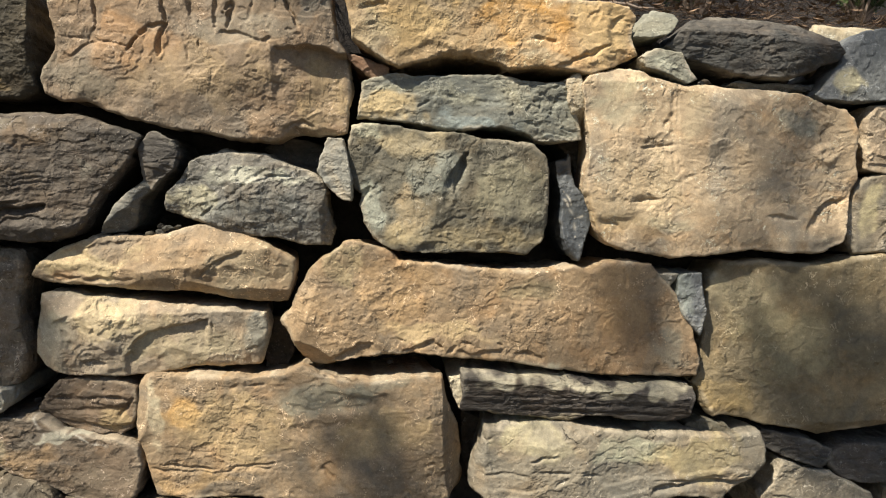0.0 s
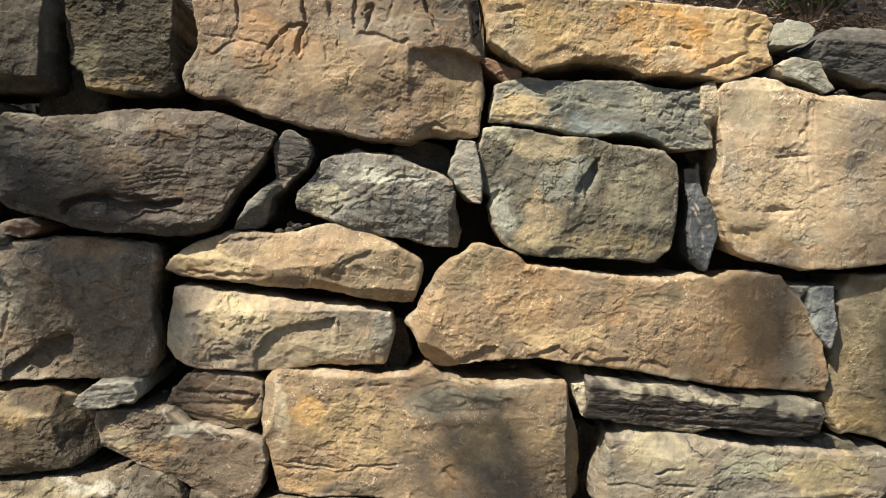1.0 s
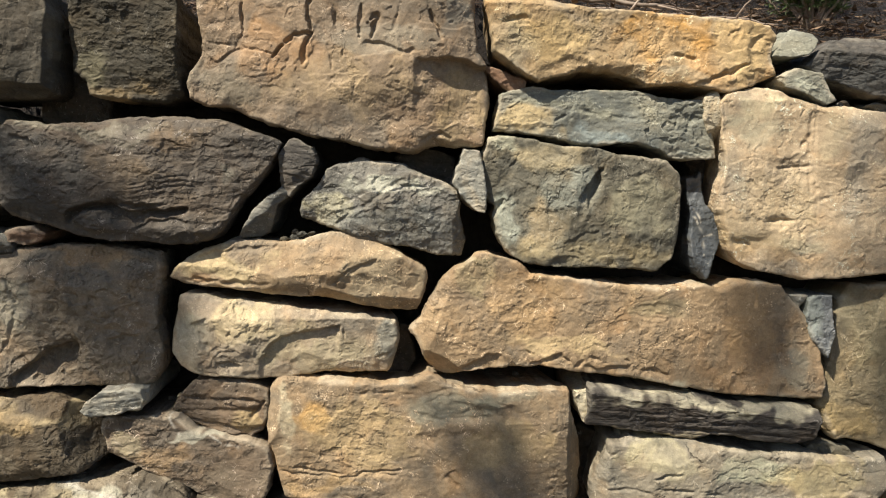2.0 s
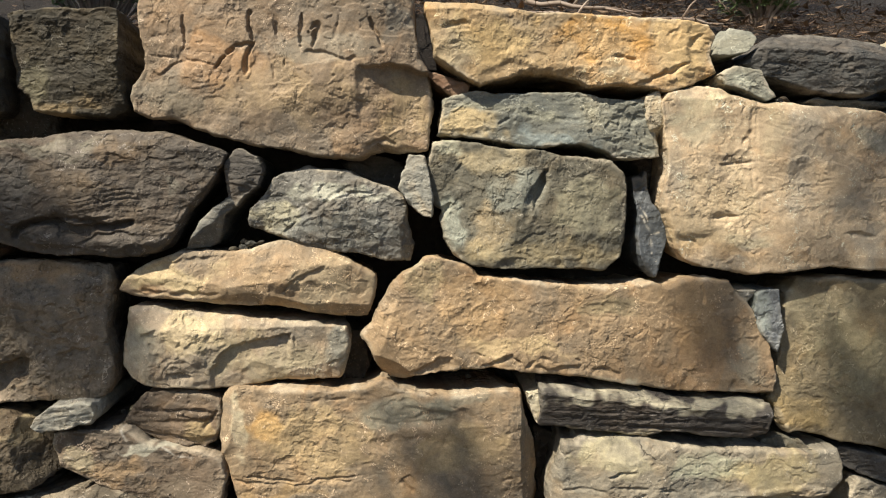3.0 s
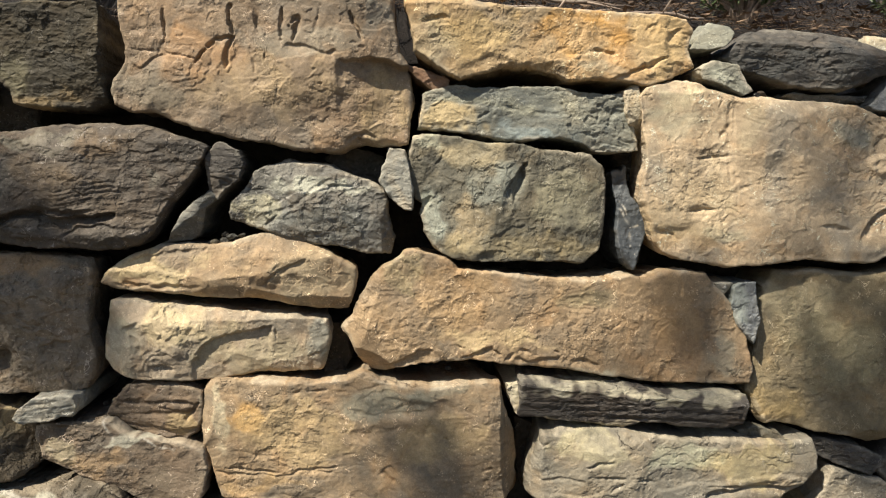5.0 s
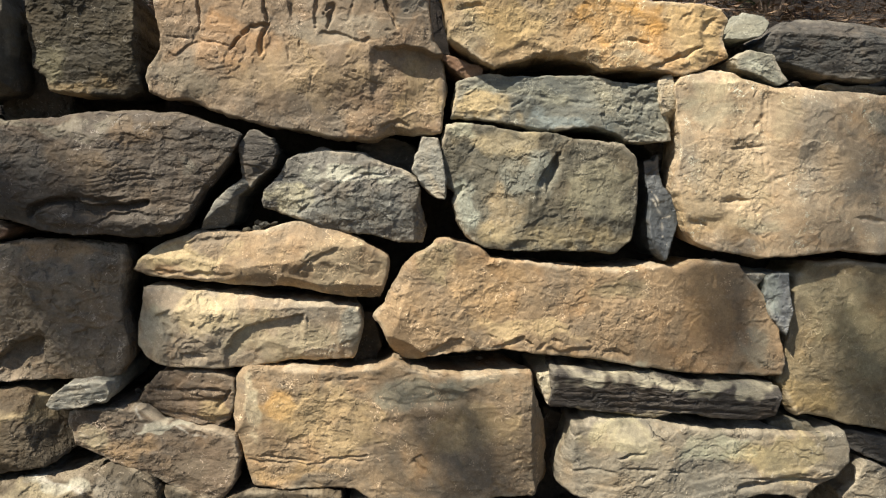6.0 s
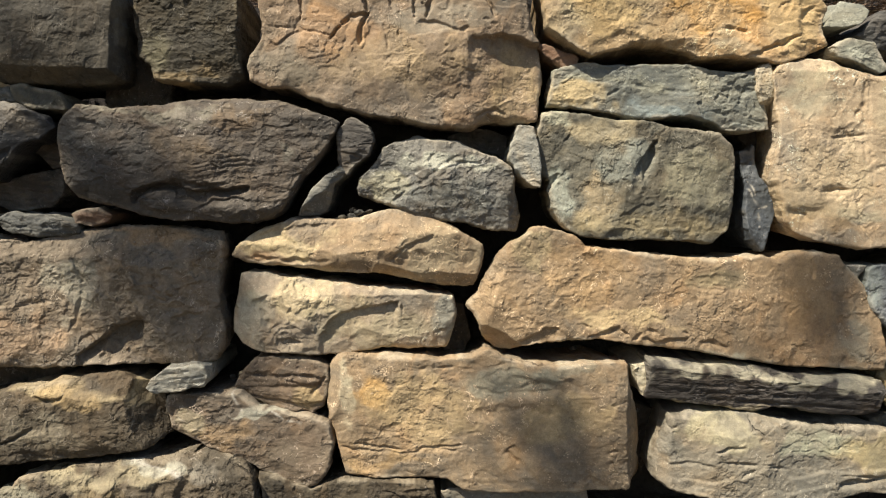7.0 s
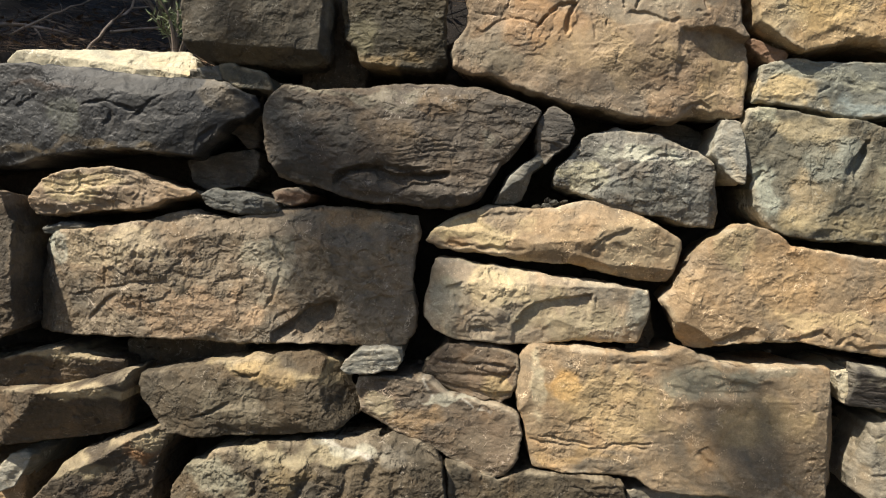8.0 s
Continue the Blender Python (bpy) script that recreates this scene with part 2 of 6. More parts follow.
BROWNBIG = rock("rough_brown_stone", (0.207, 0.167, 0.119), (0.157, 0.128, 0.092), (0.272, 0.226, 0.159), grain=1.0, calm=1.0, relief=1.7, speck=0.9)
DARKBIG = rock("dark_grey_brown_stone", (0.099, 0.083, 0.066), (0.074, 0.066, 0.056), (0.135, 0.104, 0.071), calm=0.7, relief=1.4, speck=0.7, streak=0.3)
SLANT = rock("brown_layered_stone", (0.172, 0.127, 0.086), (0.132, 0.103, 0.074), (0.228, 0.160, 0.098), streak=0.3, speck=.8, calm=0.3, relief=1.1)
GREYBROWN = rock("grey_brown_stone", (0.101, 0.080, 0.053), (0.072, 0.060, 0.042), (0.138, 0.107, 0.065), calm=0.7, relief=1.5, speck=0.7)


def soil_material(name, dark, light, scale):
    mat, tree, shader, node = nodes_of(name)
    coord = node("ShaderNodeTexCoord")
    n1 = node("ShaderNodeTexNoise", Scale=scale, Detail=8.0, Roughness=0.7)
    n2 = node("ShaderNodeTexNoise", Scale=scale * 9, Detail=5.0, Roughness=0.7)
    for n in (n1, n2):
        tree.links.new(coord.outputs["Object"], n.inputs["Vector"])
    col = mixed(tree, node, dark, light, span(tree, node, n1.outputs["Fac"], 0.38, 0.66))
    col = mixed(tree, node, col, tuple(c * 0.55 for c in dark), span(tree, node, n2.outputs["Fac"], 0.5, 0.7))
    tree.links.new(col, shader.inputs["Base Color"])
    shader.inputs["Roughness"].default_value = 0.95
    bump = node("ShaderNodeBump", Strength=0.9, Distance=0.012)
    tree.links.new(n2.outputs["Fac"], bump.inputs["Height"])
    tree.links.new(bump.outputs[0], shader.inputs["Normal"])
    return mat


def plain_material(name, a, b, scale=40.0, rough=0.7):
    mat, tree, shader, node = nodes_of(name)
    coord = node("ShaderNodeTexCoord")
    n1 = node("ShaderNodeTexNoise", Scale=scale, Detail=5.0)
    tree.links.new(coord.outputs["Object"], n1.inputs["Vector"])
    island = node("ShaderNodeNewGeometry")
    col = mixed(tree, node, a, b, span(tree, node, n1.outputs["Fac"], 0.35, 0.65))
    vary = node("ShaderNodeHueSaturation")
    tree.links.new(col, vary.inputs["Color"])
    tree.links.new(span(tree, node, island.outputs["Random Per Island"], 0, 1, 0.6, 1.35), vary.inputs["Value"])
    tree.links.new(vary.outputs[0], shader.inputs["Base Color"])
    shader.inputs["Roughness"].default_value = rough
    return mat


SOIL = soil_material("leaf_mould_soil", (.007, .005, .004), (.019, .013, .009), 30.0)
EARTH = soil_material("dark_backfill", (.035, .028, .022), (.07, .055, .042), 10.0)
GRAVEL = soil_material("packed_earth", (.06, .048, .035), (.10, .082, .06), 6.0)
NEEDLE = plain_material("dry_needles", (.085, .05, .03), (.17, .115, .07))
TWIG = plain_material("grey_bark", (.16, .12, .09), (.26, .21, .17))
LEAF = plain_material("shrub_leaf", (.05, .085, .03), (.12, .15, .06), rough=.5)
SPRIG = plain_material("grey_green_needle", (.16, .20, .09), (.27, .30, .16), rough=.5)
GRASS = plain_material("grass_blade", (.035, .06, .015), (.07, .10, .03), rough=.5)
PINE = plain_material("tree_leaf", (.05, .08, .025), (.08, .11, .04), rough=.55)
BARK = plain_material("tree_bark", (.11, .085, .065), (.19, .15, .12), scale=20, rough=.9)


# ---- numeric noise on plan coordinates ----
def lattice(ix, iz, seed):
    n = (ix.astype(np.int64) * 374761393 + iz.astype(np.int64) * 668265263 + seed * 144269504) & 0xFFFFFFFF
    n = ((n ^ (n >> 13)) * 1274126177) & 0xFFFFFFFF
    n = ((n ^ (n >> 16)) * 2246822519) & 0xFFFFFFFF
    return ((n ^ (n >> 15)) & 0xFFFFFF) / float(0xFFFFFF)


def value_noise(x, z, seed):
    ix, iz = np.floor(x), np.floor(z)
    fx, fz = x - ix, z - iz
    fx, fz = fx * fx * fx * (fx * (fx * 6 - 15) + 10), fz * fz * fz * (fz * (fz * 6 - 15) + 10)
    a, b = lattice(ix, iz, seed), lattice(ix + 1, iz, seed)
    c, d = lattice(ix, iz + 1, seed), lattice(ix + 1, iz + 1, seed)
    return 2 * ((a * (1 - fx) + b * fx) * (1 - fz) + (c * (1 - fx) + d * fx) * fz) - 1


def fbm(x, z, scale, octaves, seed, gain=0.5):
    total, amp, u, v = 0.0, 1.0, x / scale, z / scale
    for k in range(octaves):
        total = total + amp * value_noise(u + 13.7 * k, v - 7.1 * k, seed + k)
        u, v, amp = 1.6 * u + 1.2 * v, -1.2 * u + 1.6 * v, amp * gain
    return total


def scoops(x, z, size, seed):
    """Flake scars: shallow tilted hollows that meet in sharp ridges, about -1 to 1."""
    u, v = x / size, z / size
    iu, iv = np.floor(u), np.floor(v)
    low = np.full(u.shape, 9.0)
    for a in (-1, 0, 1):
        for b in (-1, 0, 1):
            cu, cv = iu + a, iv + b
            du = u - cu - lattice(cu, cv, seed)
            dv = v - cv - lattice(cu, cv, seed + 1)
            tilt_u, tilt_v = lattice(cu, cv, seed + 2) - 0.5, lattice(cu, cv, seed + 3) - 0.5
            low = np.minimum(low, 1.5 * np.hypot(du, dv) + 1.6 * (tilt_u * du + tilt_v * dv) + 0.7 * lattice(cu, cv, seed + 4))
    return low - 1.0


def smooth(a):
    a = np.clip(a, 0, 1)
    return a * a * (3 - 2 * a)


# ---- small mesh helpers ----
def tube(verts, faces, line, radii, sides=7):
    """Adds a tapered tube along a line of points."""
    start = len(verts)
    for k, (c, r) in enumerate(zip(line, radii)):
        ahead = (line[min(k + 1, len(line) - 1)] - line[max(k - 1, 0)]).normalized()
        u = ahead.orthogonal().normalized()
        v = ahead.cross(u)
        for s in range(sides):
            a = 2 * math.pi * s / sides
            verts.append(tuple(c + r * (math.cos(a) * u + math.sin(a) * v)))
    for k in range(len(line) - 1):
        for s in range(sides):
            a, b = start + k * sides + s, start + k * sides + (s + 1) % sides
            faces.append((a, b, b + sides, a + sides))
    faces.append(tuple(start + s for s in reversed(range(sides))))
    faces.append(tuple(len(verts) - sides + s for s in range(sides)))


def blade(verts, faces, root, way, across, length, wide):
    """Adds one leaf: a folded lozenge."""
    n = len(verts)
    tip, mid = root + way * length, root + way * length * 0.45
    lift = way.cross(across) * wide * 0.25
    verts.extend(tuple(p) for p in (root, mid + across * wide / 2 + lift, tip, mid - across * wide / 2 + lift, mid))
    faces.extend([(n, n + 1, n + 4), (n + 1, n + 2, n + 4), (n + 2, n + 3, n + 4), (n + 3, n, n + 4)])


def any_way(rng):
    return Vector((rng.gauss(0, 1), rng.gauss(0, 1), rng.gauss(0, 1))).normalized()


# ---- stones ----
def outline(corners, step, seed):
    """A closed outline through the corners, which are cut a little, with uneven edges."""
    p = np.array(corners, float)
    for share in (0.05,):
        nxt = np.roll(p, -1, 0)
        p = np.stack([p + share * (nxt - p), nxt - share * (nxt - p)], 1).reshape(-1, 2)
    nxt = np.roll(p, -1, 0)
    pts = []
    for a, b in zip(p, nxt):
        n = max(1, int(np.ceil(np.linalg.norm(b - a) / step)))
        pts.extend(a + (b - a) * k / n for k in range(n))
    p = np.array(pts)
    wob = np.stack([fbm(p[:, 0], p[:, 1], 0.026, 4, seed, 0.8), fbm(p[:, 0], p[:, 1], 0.026, 4, seed + 50, 0.8)], 1)
    grow = 1 + 0.004 / (p.max(0) - p.min(0))
    return p * grow + 0.0013 * wob


def signed_distance(x, z, p):
    """Distance to the closed outline, positive inside, and the nearest point on it."""
    best = np.full(x.shape, 1e9)
    nx, nz = np.zeros_like(x), np.zeros_like(z)
    inside = np.zeros(x.shape, bool)
    for (ax, az), (bx, bz) in zip(p, np.roll(p, -1, 0)):
        dx, dz = bx - ax, bz - az
        t = np.clip(((x - ax) * dx + (z - az) * dz) / (dx * dx + dz * dz + 1e-12), 0, 1)
        qx, qz = ax + t * dx, az + t * dz
        d = (x - qx) ** 2 + (z - qz) ** 2
        near = d < best
        best = np.where(near, d, best)
        nx, nz = np.where(near, qx, nx), np.where(near, qz, nz)
        if az != bz:
            inside ^= ((az > z) != (bz > z)) & (x < dx * (z - az) / dz + ax)
    best = np.sqrt(best)
    return np.where(inside, best, -best), nx, nz


stone_count = [0]


def stone_mesh(corners, seed, edge, rough, facet, bed, tilt, cuts, grooves, dents, stains_and_shading, deep, cell, flake, bites, chip, rim_tint, veins, ledges):
    p = outline(corners, max(0.0042, cell * 2), seed)
    lo, hi = p.min(0) - cell, p.max(0) + cell
    nx, nz = int((hi[0] - lo[0]) / cell) + 2, int((hi[1] - lo[1]) / cell) + 2
    gx, gz = np.meshgrid(lo[0] + cell * np.arange(nx), lo[1] + cell * np.arange(nz), indexing="ij")
    d, qx, qz = signed_distance(gx, gz, p)
    rise = np.gradient(d, cell, axis=1)
    for axis in (0, 1):
        rise = sum(np.roll(rise, k, axis) for k in range(-4, 5)) / 9
    keep = d > -0.55 * cell
    cells = keep[:-1, :-1] & keep[1:, :-1] & keep[:-1, 1:] & keep[1:, 1:]
    used = np.zeros_like(keep)
    for a in (slice(0, -1), slice(1, None)):
        for b in (slice(0, -1), slice(1, None)):
            used[a, b] |= cells
    beside = np.zeros(keep.shape, int)
    for a in (slice(0, -1), slice(1, None)):
        for b in (slice(0, -1), slice(1, None)):
            beside[a, b] += cells
    snap = (d < 0.45 * cell) | (used & (beside < 4))
    x, z = np.where(snap, qx, gx), np.where(snap, qz, gz)
    d = np.where(snap, 0.0, d)
    # the face: broad swell, small swell, flaked facets, beds
    wx, wz = fbm(x, z, 0.05, 3, seed + 5) * 0.010, fbm(x, z, 0.05, 3, seed + 9) * 0.010
    keen = smooth(0.5 + 1.1 * fbm(x, z, 0.11, 2, seed + 3))
    h = rough * (1.5 * fbm(x, z, 0.13, 2, seed) + 0.06 * fbm(x, z, 0.03, 4, seed + 1, 0.6))
    sx0, sz0 = 0.7 * x + 0.35 * wx, z + 0.35 * wz
    # broken lips: stronger scars close to the outline
    lips = smooth(1.1 - d / 0.022) * smooth(0.35 + 1.3 * fbm(x, z, 0.07, 2, seed + 15))
    lips = lips * smooth(0.3 + rise)
    h = h - 0.0036 * lips * (1.0 - scoops(sx0, sz0, 0.026, seed + 16))
    h = h + 0.6 * chip * (0.12 + keen) * (scoops(sx0, sz0, 0.060, seed + 11) + 0.5 * scoops(sx0, sz0, 0.024, seed + 12) + 0.15 * scoops(sx0, sz0, 0.0105, seed + 13))
    # flaked shelves with ragged steps, at two sizes
    for reach, share, k in ((0.090, 0.9, 90), (0.036, 0.45, 94)):
        scab = 2.2 * fbm(0.6 * x, z, reach, 5, seed + k, 0.55) + 0.5
        shelf = np.floor(scab)
        patch = smooth(0.55 + 1.2 * fbm(x, z, 0.10, 3, seed + k + 7))
        h = h + share * (0.0002 + 0.8 * flake) * patch * (shelf + smooth((scab - shelf) / 0.07) - 0.5 * (scab - shelf))
    size = p.max(0) - p.min(0)
    rng = np.random.RandomState(seed)
    # broad flat facets that meet in low ridges
    many = int(np.clip(size[0] * size[1] / 0.004, 4, 40))
    sx, sz = rng.uniform(lo[0], hi[0], many), rng.uniform(lo[1], hi[1], many)
    slope, level = rng.normal(0, 1.0, (many, 2)), rng.uniform(0, 1, many)
    envelope = np.full(x.shape, 1e9)
    for k in range(many):
        dx, dz = x + 0.6 * wx - sx[k], z + 0.6 * wz - sz[k]
        envelope = np.minimum(envelope, facet * (4.0 * level[k] + 34 * (slope[k, 0] * dx + slope[k, 1] * dz)) + 26 * facet * np.hypot(dx, dz))
    h = h + 0.5 * np.clip(envelope - np.percentile(envelope, 75), -6 * facet, 2 * facet)
    if bed:
        lean, thick, amp = bed
        v = (z - lean * x) / thick + 0.9 * fbm(x, z, 0.11, 3, seed + 20)
        layer = np.floor(v)
        share = v - layer
        level = lattice(layer, layer * 0 + 3, seed)
        after = lattice(layer + 1, layer * 0 + 3, seed)
        h = h + amp * (2 * (level + (after - level) * smooth((share - 0.75) / 0.25)) - 1)
    h = h - np.percentile(h[used], 60) + tilt[0] * x + tilt[1] * z
    for cx, cz, dx, dz, fall in cuts:
        along = (x + 0.3 * wx - cx) * dx + (z + 0.3 * wz - cz) * dz
        h = np.minimum(h, 0.002 - fall * along + max(0.7 * chip, 0.0026) * scoops(sx0, sz0, 0.040, seed + 31) + max(0.4 * chip, 0.0012) * scoops(sx0, sz0, 0.015, seed + 32))
    for cx, cz, rx, rz, high, soft in dents:
        r = (np.abs((x + wx - cx) / rx) ** 2.6 + np.abs((z + wz - cz) / rz) ** 2.6) ** (1 / 2.6)
        h = h + high * smooth((1 - r) / soft + 0.5)
    for cx, cz, wide, tall, low in bites:
        fx, fz = x + 0.8 * wx - cx, cz - z - 0.8 * wz
        inward = np.clip(fx / (0.85 * wide), 0, 1.15)
        h = h - low * smooth(fz / 0.006) * (0.14 * smooth(fx / 0.014) + 0.86 * inward + 0.16 * inward * scoops(x, z, 0.022, seed + 38)) * (1 - np.clip(fz / tall, 0, 1)) * (fx > 0)
    jag_x = 0.0030 * fbm(x, z, 0.035, 1, seed + 5) + 0.0013 * fbm(x, z, 0.011, 2, seed + 35)
    jag_z = 0.0030 * fbm(x, z, 0.035, 1, seed + 9) + 0.0013 * fbm(x, z, 0.011, 2, seed + 37)
    patchy = 0.35 + 0.75 * smooth(0.55 + 1.2 * fbm(x, z, 0.022, 2, seed + 39))
    for ax, az, bx, bz, wide, low in grooves:
        dx, dz = bx - ax, bz - az
        t = np.clip(((x - ax) * dx + (z - az) * dz) / (dx * dx + dz * dz), 0, 1)
        ex, ez = x + jag_x - ax - t * dx, z + jag_z - az - t * dz
        taper = 1 - (2 * t - 1) ** 4 * 0.45
        gap = np.sqrt(ex * ex + ez * ez) / (wide * taper * (1 + 0.35 * fbm(x, z, 0.020, 2, seed + 33)))
        h = h - low * taper * (patchy if low < 0.0075 else 1.0) * np.clip(1.2 - gap, 0, 1) ** 0.7
    # overhanging ledges: a crisp lip, hollow below it
    for line, tall, low in ledges:
        lx, lz = np.array(line).T
        below = np.interp(x + jag_x, lx, lz) - z - 1.5 * jag_z
        ends = smooth((x - lx[0]) / 0.012) * smooth((lx[-1] - x) / 0.012)
        h = h - low * ends * smooth(below / 0.004) * (1 - np.clip(below / tall, 0, 1)) ** 1.3
    # rounded, uneven arris
    round_by = edge * (1.0 + 0.45 * fbm(x, z, 0.06, 3, seed + 40))
    round_by = 0.20 * round_by * (0.35 + 1.2 * smooth(0.5 + 1.1 * fbm(x, z, 0.09, 3, seed + 44)))
    e = np.clip(1 - d / round_by, 0, 1)
    h = h - 1.05 * round_by * (1 - np.sqrt(1 - e * e * 0.96)) + 0.00012 * fbm(x, z, 0.008, 3, seed + 60)
    # stains, and on some stones painted sunlight and shade, with ragged borders
    colour = np.zeros((*x.shape, 4))
    for cx, cz, rx, rz, r, g, b, a in stains_and_shading:
        reach = np.sqrt(((x + 1.6 * wx - cx) / rx) ** 2 + ((z + 1.6 * wz - cz) / rz) ** 2) + 0.35 * fbm(x, z, 0.035, 3, seed + 70)
        share = (a * smooth((1.25 - reach) / 0.6))[..., None]
        alpha = colour[..., 3:] + share * (1 - colour[..., 3:])
        mix = share / np.maximum(alpha, 1e-6)
        colour = np.concatenate([colour[..., :3] * (1 - mix) + np.array([r, g, b]) * mix, alpha], -1)
    # pale bruised arrises, broken up
    worn = 0.55 * smooth(1.15 - d / 0.009) * smooth(0.2 + 1.6 * fbm(x, z, 0.045, 4, seed + 77))[()]
    share = worn[..., None]
    alpha = colour[..., 3:] + share * (1 - colour[..., 3:])
    mix = share / np.maximum(alpha, 1e-6)
    colour = np.concatenate([colour[..., :3] * (1 - mix) + np.array(rim_tint) * mix, alpha], -1)
    # thin pale mineral veins
    for ax, az, bx, bz, wide in veins:
        dx, dz = bx - ax, bz - az
        t = np.clip(((x - ax) * dx + (z - az) * dz) / (dx * dx + dz * dz), 0, 1)
        gap = np.hypot(x + 0.5 * wx - ax - t * dx, z + 0.5 * wz - az - t * dz) / (wide * (1 + 0.6 * fbm(x, z, 0.015, 2, seed + 34)))
        share = (0.8 * np.exp(-gap ** 2))[..., None]
        alpha = colour[..., 3:] + share * (1 - colour[..., 3:])
        mix = share / np.maximum(alpha, 1e-6)
        colour = np.concatenate([colour[..., :3] * (1 - mix) + np.array([0.50, 0.47, 0.40]) * mix, alpha], -1)
    index = np.full(x.shape, -1)
    index[used] = np.arange(used.sum())
    verts = np.stack([x[used], -h[used], z[used]], 1)
    tints = colour[used]
    ii, jj = np.nonzero(cells)
    quads = np.stack([index[ii, jj], index[ii + 1, jj], index[ii + 1, jj + 1], index[ii, jj + 1]], 1)
    # sides run back into the wall
    edges = np.concatenate([quads[:, [k, (k + 1) % 4]] for k in range(4)])
    key = np.sort(edges, 1)
    _, where, times = np.unique(key, axis=0, return_index=True, return_counts=True)
    rim = edges[where[times == 1]]
    ring = np.unique(rim)
    place = np.full(len(verts), -1)
    place[ring] = np.arange(len(ring))
    n, faces = len(verts), [quads]
    layers = [verts]
    prev = ring
    mid = verts[ring].mean(0)
    lip = float(np.percentile(verts[ring, 1], 75))
    for step, (back, shrink) in enumerate(((0.010, 1.0), (0.024, 0.998), (0.042, 0.99), (0.075, 0.975), (0.12, 0.95), (deep, 0.90))):
        v = verts[ring].copy()
        bx, bz = 0.0035 * fbm(v[:, 0] + 3.1 * step, v[:, 2], 0.04, 3, seed + 81), 0.0035 * fbm(v[:, 0], v[:, 2] + 2.3 * step, 0.04, 3, seed + 85)
        v[:, 0], v[:, 2] = mid[0] + (v[:, 0] - mid[0]) * shrink + bx, mid[2] + (v[:, 2] - mid[2]) * shrink + bz
        v[:, 1] = np.maximum(lip + back, v[:, 1] + 0.003) if back < deep else max(deep, lip + 0.13)
        layers.append(v)
        now = n + np.arange(len(ring))
        a, b = place[rim[:, 0]], place[rim[:, 1]]
        faces.append(np.stack([prev[b], prev[a], now[a], now[b]], 1))
        prev, n = now, n + len(ring)
    verts = np.concatenate(layers)
    faces = np.concatenate(faces)
    tints = np.concatenate([tints] + [tints[ring]] * 6)
    mesh = bpy.data.meshes.new("stone")
    mesh.from_pydata(verts.tolist(), [], faces.tolist())
    mesh.attributes.new("stain_and_shading", "FLOAT_COLOR", "POINT").data.foreach_set("color", tints.astype(np.float32).ravel())
    mesh.polygons.foreach_set("use_smooth", [True] * len(mesh.polygons))
    return mesh


def stone(label, material, at, corners, edge=0.010, rough=0.003, facet=0.002, bed=None, tilt=(0, 0), cuts=(), grooves=(), dents=(), stains_and_shading=(), deep=0.24, cell=0.0016, flake=0.0022, bites=(), chip=0.0014, rim_tint=(0.42, 0.37, 0.28), veins=(), ledges=()):
    """One stone of the wall: its face outline round the place 'at', and its relief."""
    stone_count[0] += 1
    mesh = stone_mesh(corners, 100 + 17 * stone_count[0], edge, rough, facet, bed, tilt, cuts, grooves, dents, stains_and_shading, deep - at[1], cell, flake, bites, chip, rim_tint, veins, ledges)
    mesh.materials.append(material)
    ob = new("stone", mesh)
    ob.location = at
    ob.parent = wall
    return tagged(ob, label)


def mesh_from(name, verts, faces, material, smooth_faces=False):
    mesh = bpy.data.meshes.new(name)
    mesh.from_pydata(verts, [], faces)
    mesh.materials.append(material)
    if smooth_faces:
        mesh.polygons.foreach_set("use_smooth", [True] * len(mesh.polygons))
    return new(name, mesh)


# ---- ground: yard in front, planted bank above and behind the wall, one sheet ----
def bank_height(x, y):
    """Height of the planted bank behind the wall."""
    top = 1.30 + 0.26 * min(1.0, max(0.0, (x + 1.0) / 0.5))
    return top - 0.02 + 0.42 * min(y - 0.12, 2.0) + 0.10 * max(0.0, min(y - 2.1, 12.0))


def ground_sheet():
    xs = [-400, -60, -12, -5, -3] + [-2.4 + 0.05 * k for k in range(89)] + [2.6, 5, 12, 60, 400]
    ys = [-400, -60, -12, -4, -1.5, 0.0, 0.25, 0.30, 0.34] + [0.36 + 0.05 * k for k in range(34)] + [2.4, 4, 8, 20, 60, 400]
    verts = []
    for y in ys:
        for x in xs:
            if y <= 0.25:
                z = 0.02 * noise.noise((x * 0.8, y * 0.8, 0)) if abs(x) < 50 and y > -50 else 0.0
            elif y < 0.34:
                z = bank_height(x, 0.3) - 0.12
            else:
                z = bank_height(x, y)
                z += 0.03 * noise.noise((x * 5, y * 5, 3)) + 0.015 * noise.noise((x * 17, y * 17, 5))
            verts.append((x, y, z))
    w = len(xs)
    faces = [(j * w + i, j * w + i + 1, (j + 1) * w + i + 1, (j + 1) * w + i) for j in range(len(ys) - 1) for i in range(w - 1)]
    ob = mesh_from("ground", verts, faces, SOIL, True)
    ob.data.materials.append(GRAVEL)
    split = ys.index(0.25)
    ob.data.polygons.foreach_set("material_index", [1 if k // (w - 1) < split else 0 for k in range(len(faces))])
    return tagged(ob, "brown soil bank with leaf litter above the wall", "ground", kind="structure")


ground_sheet()


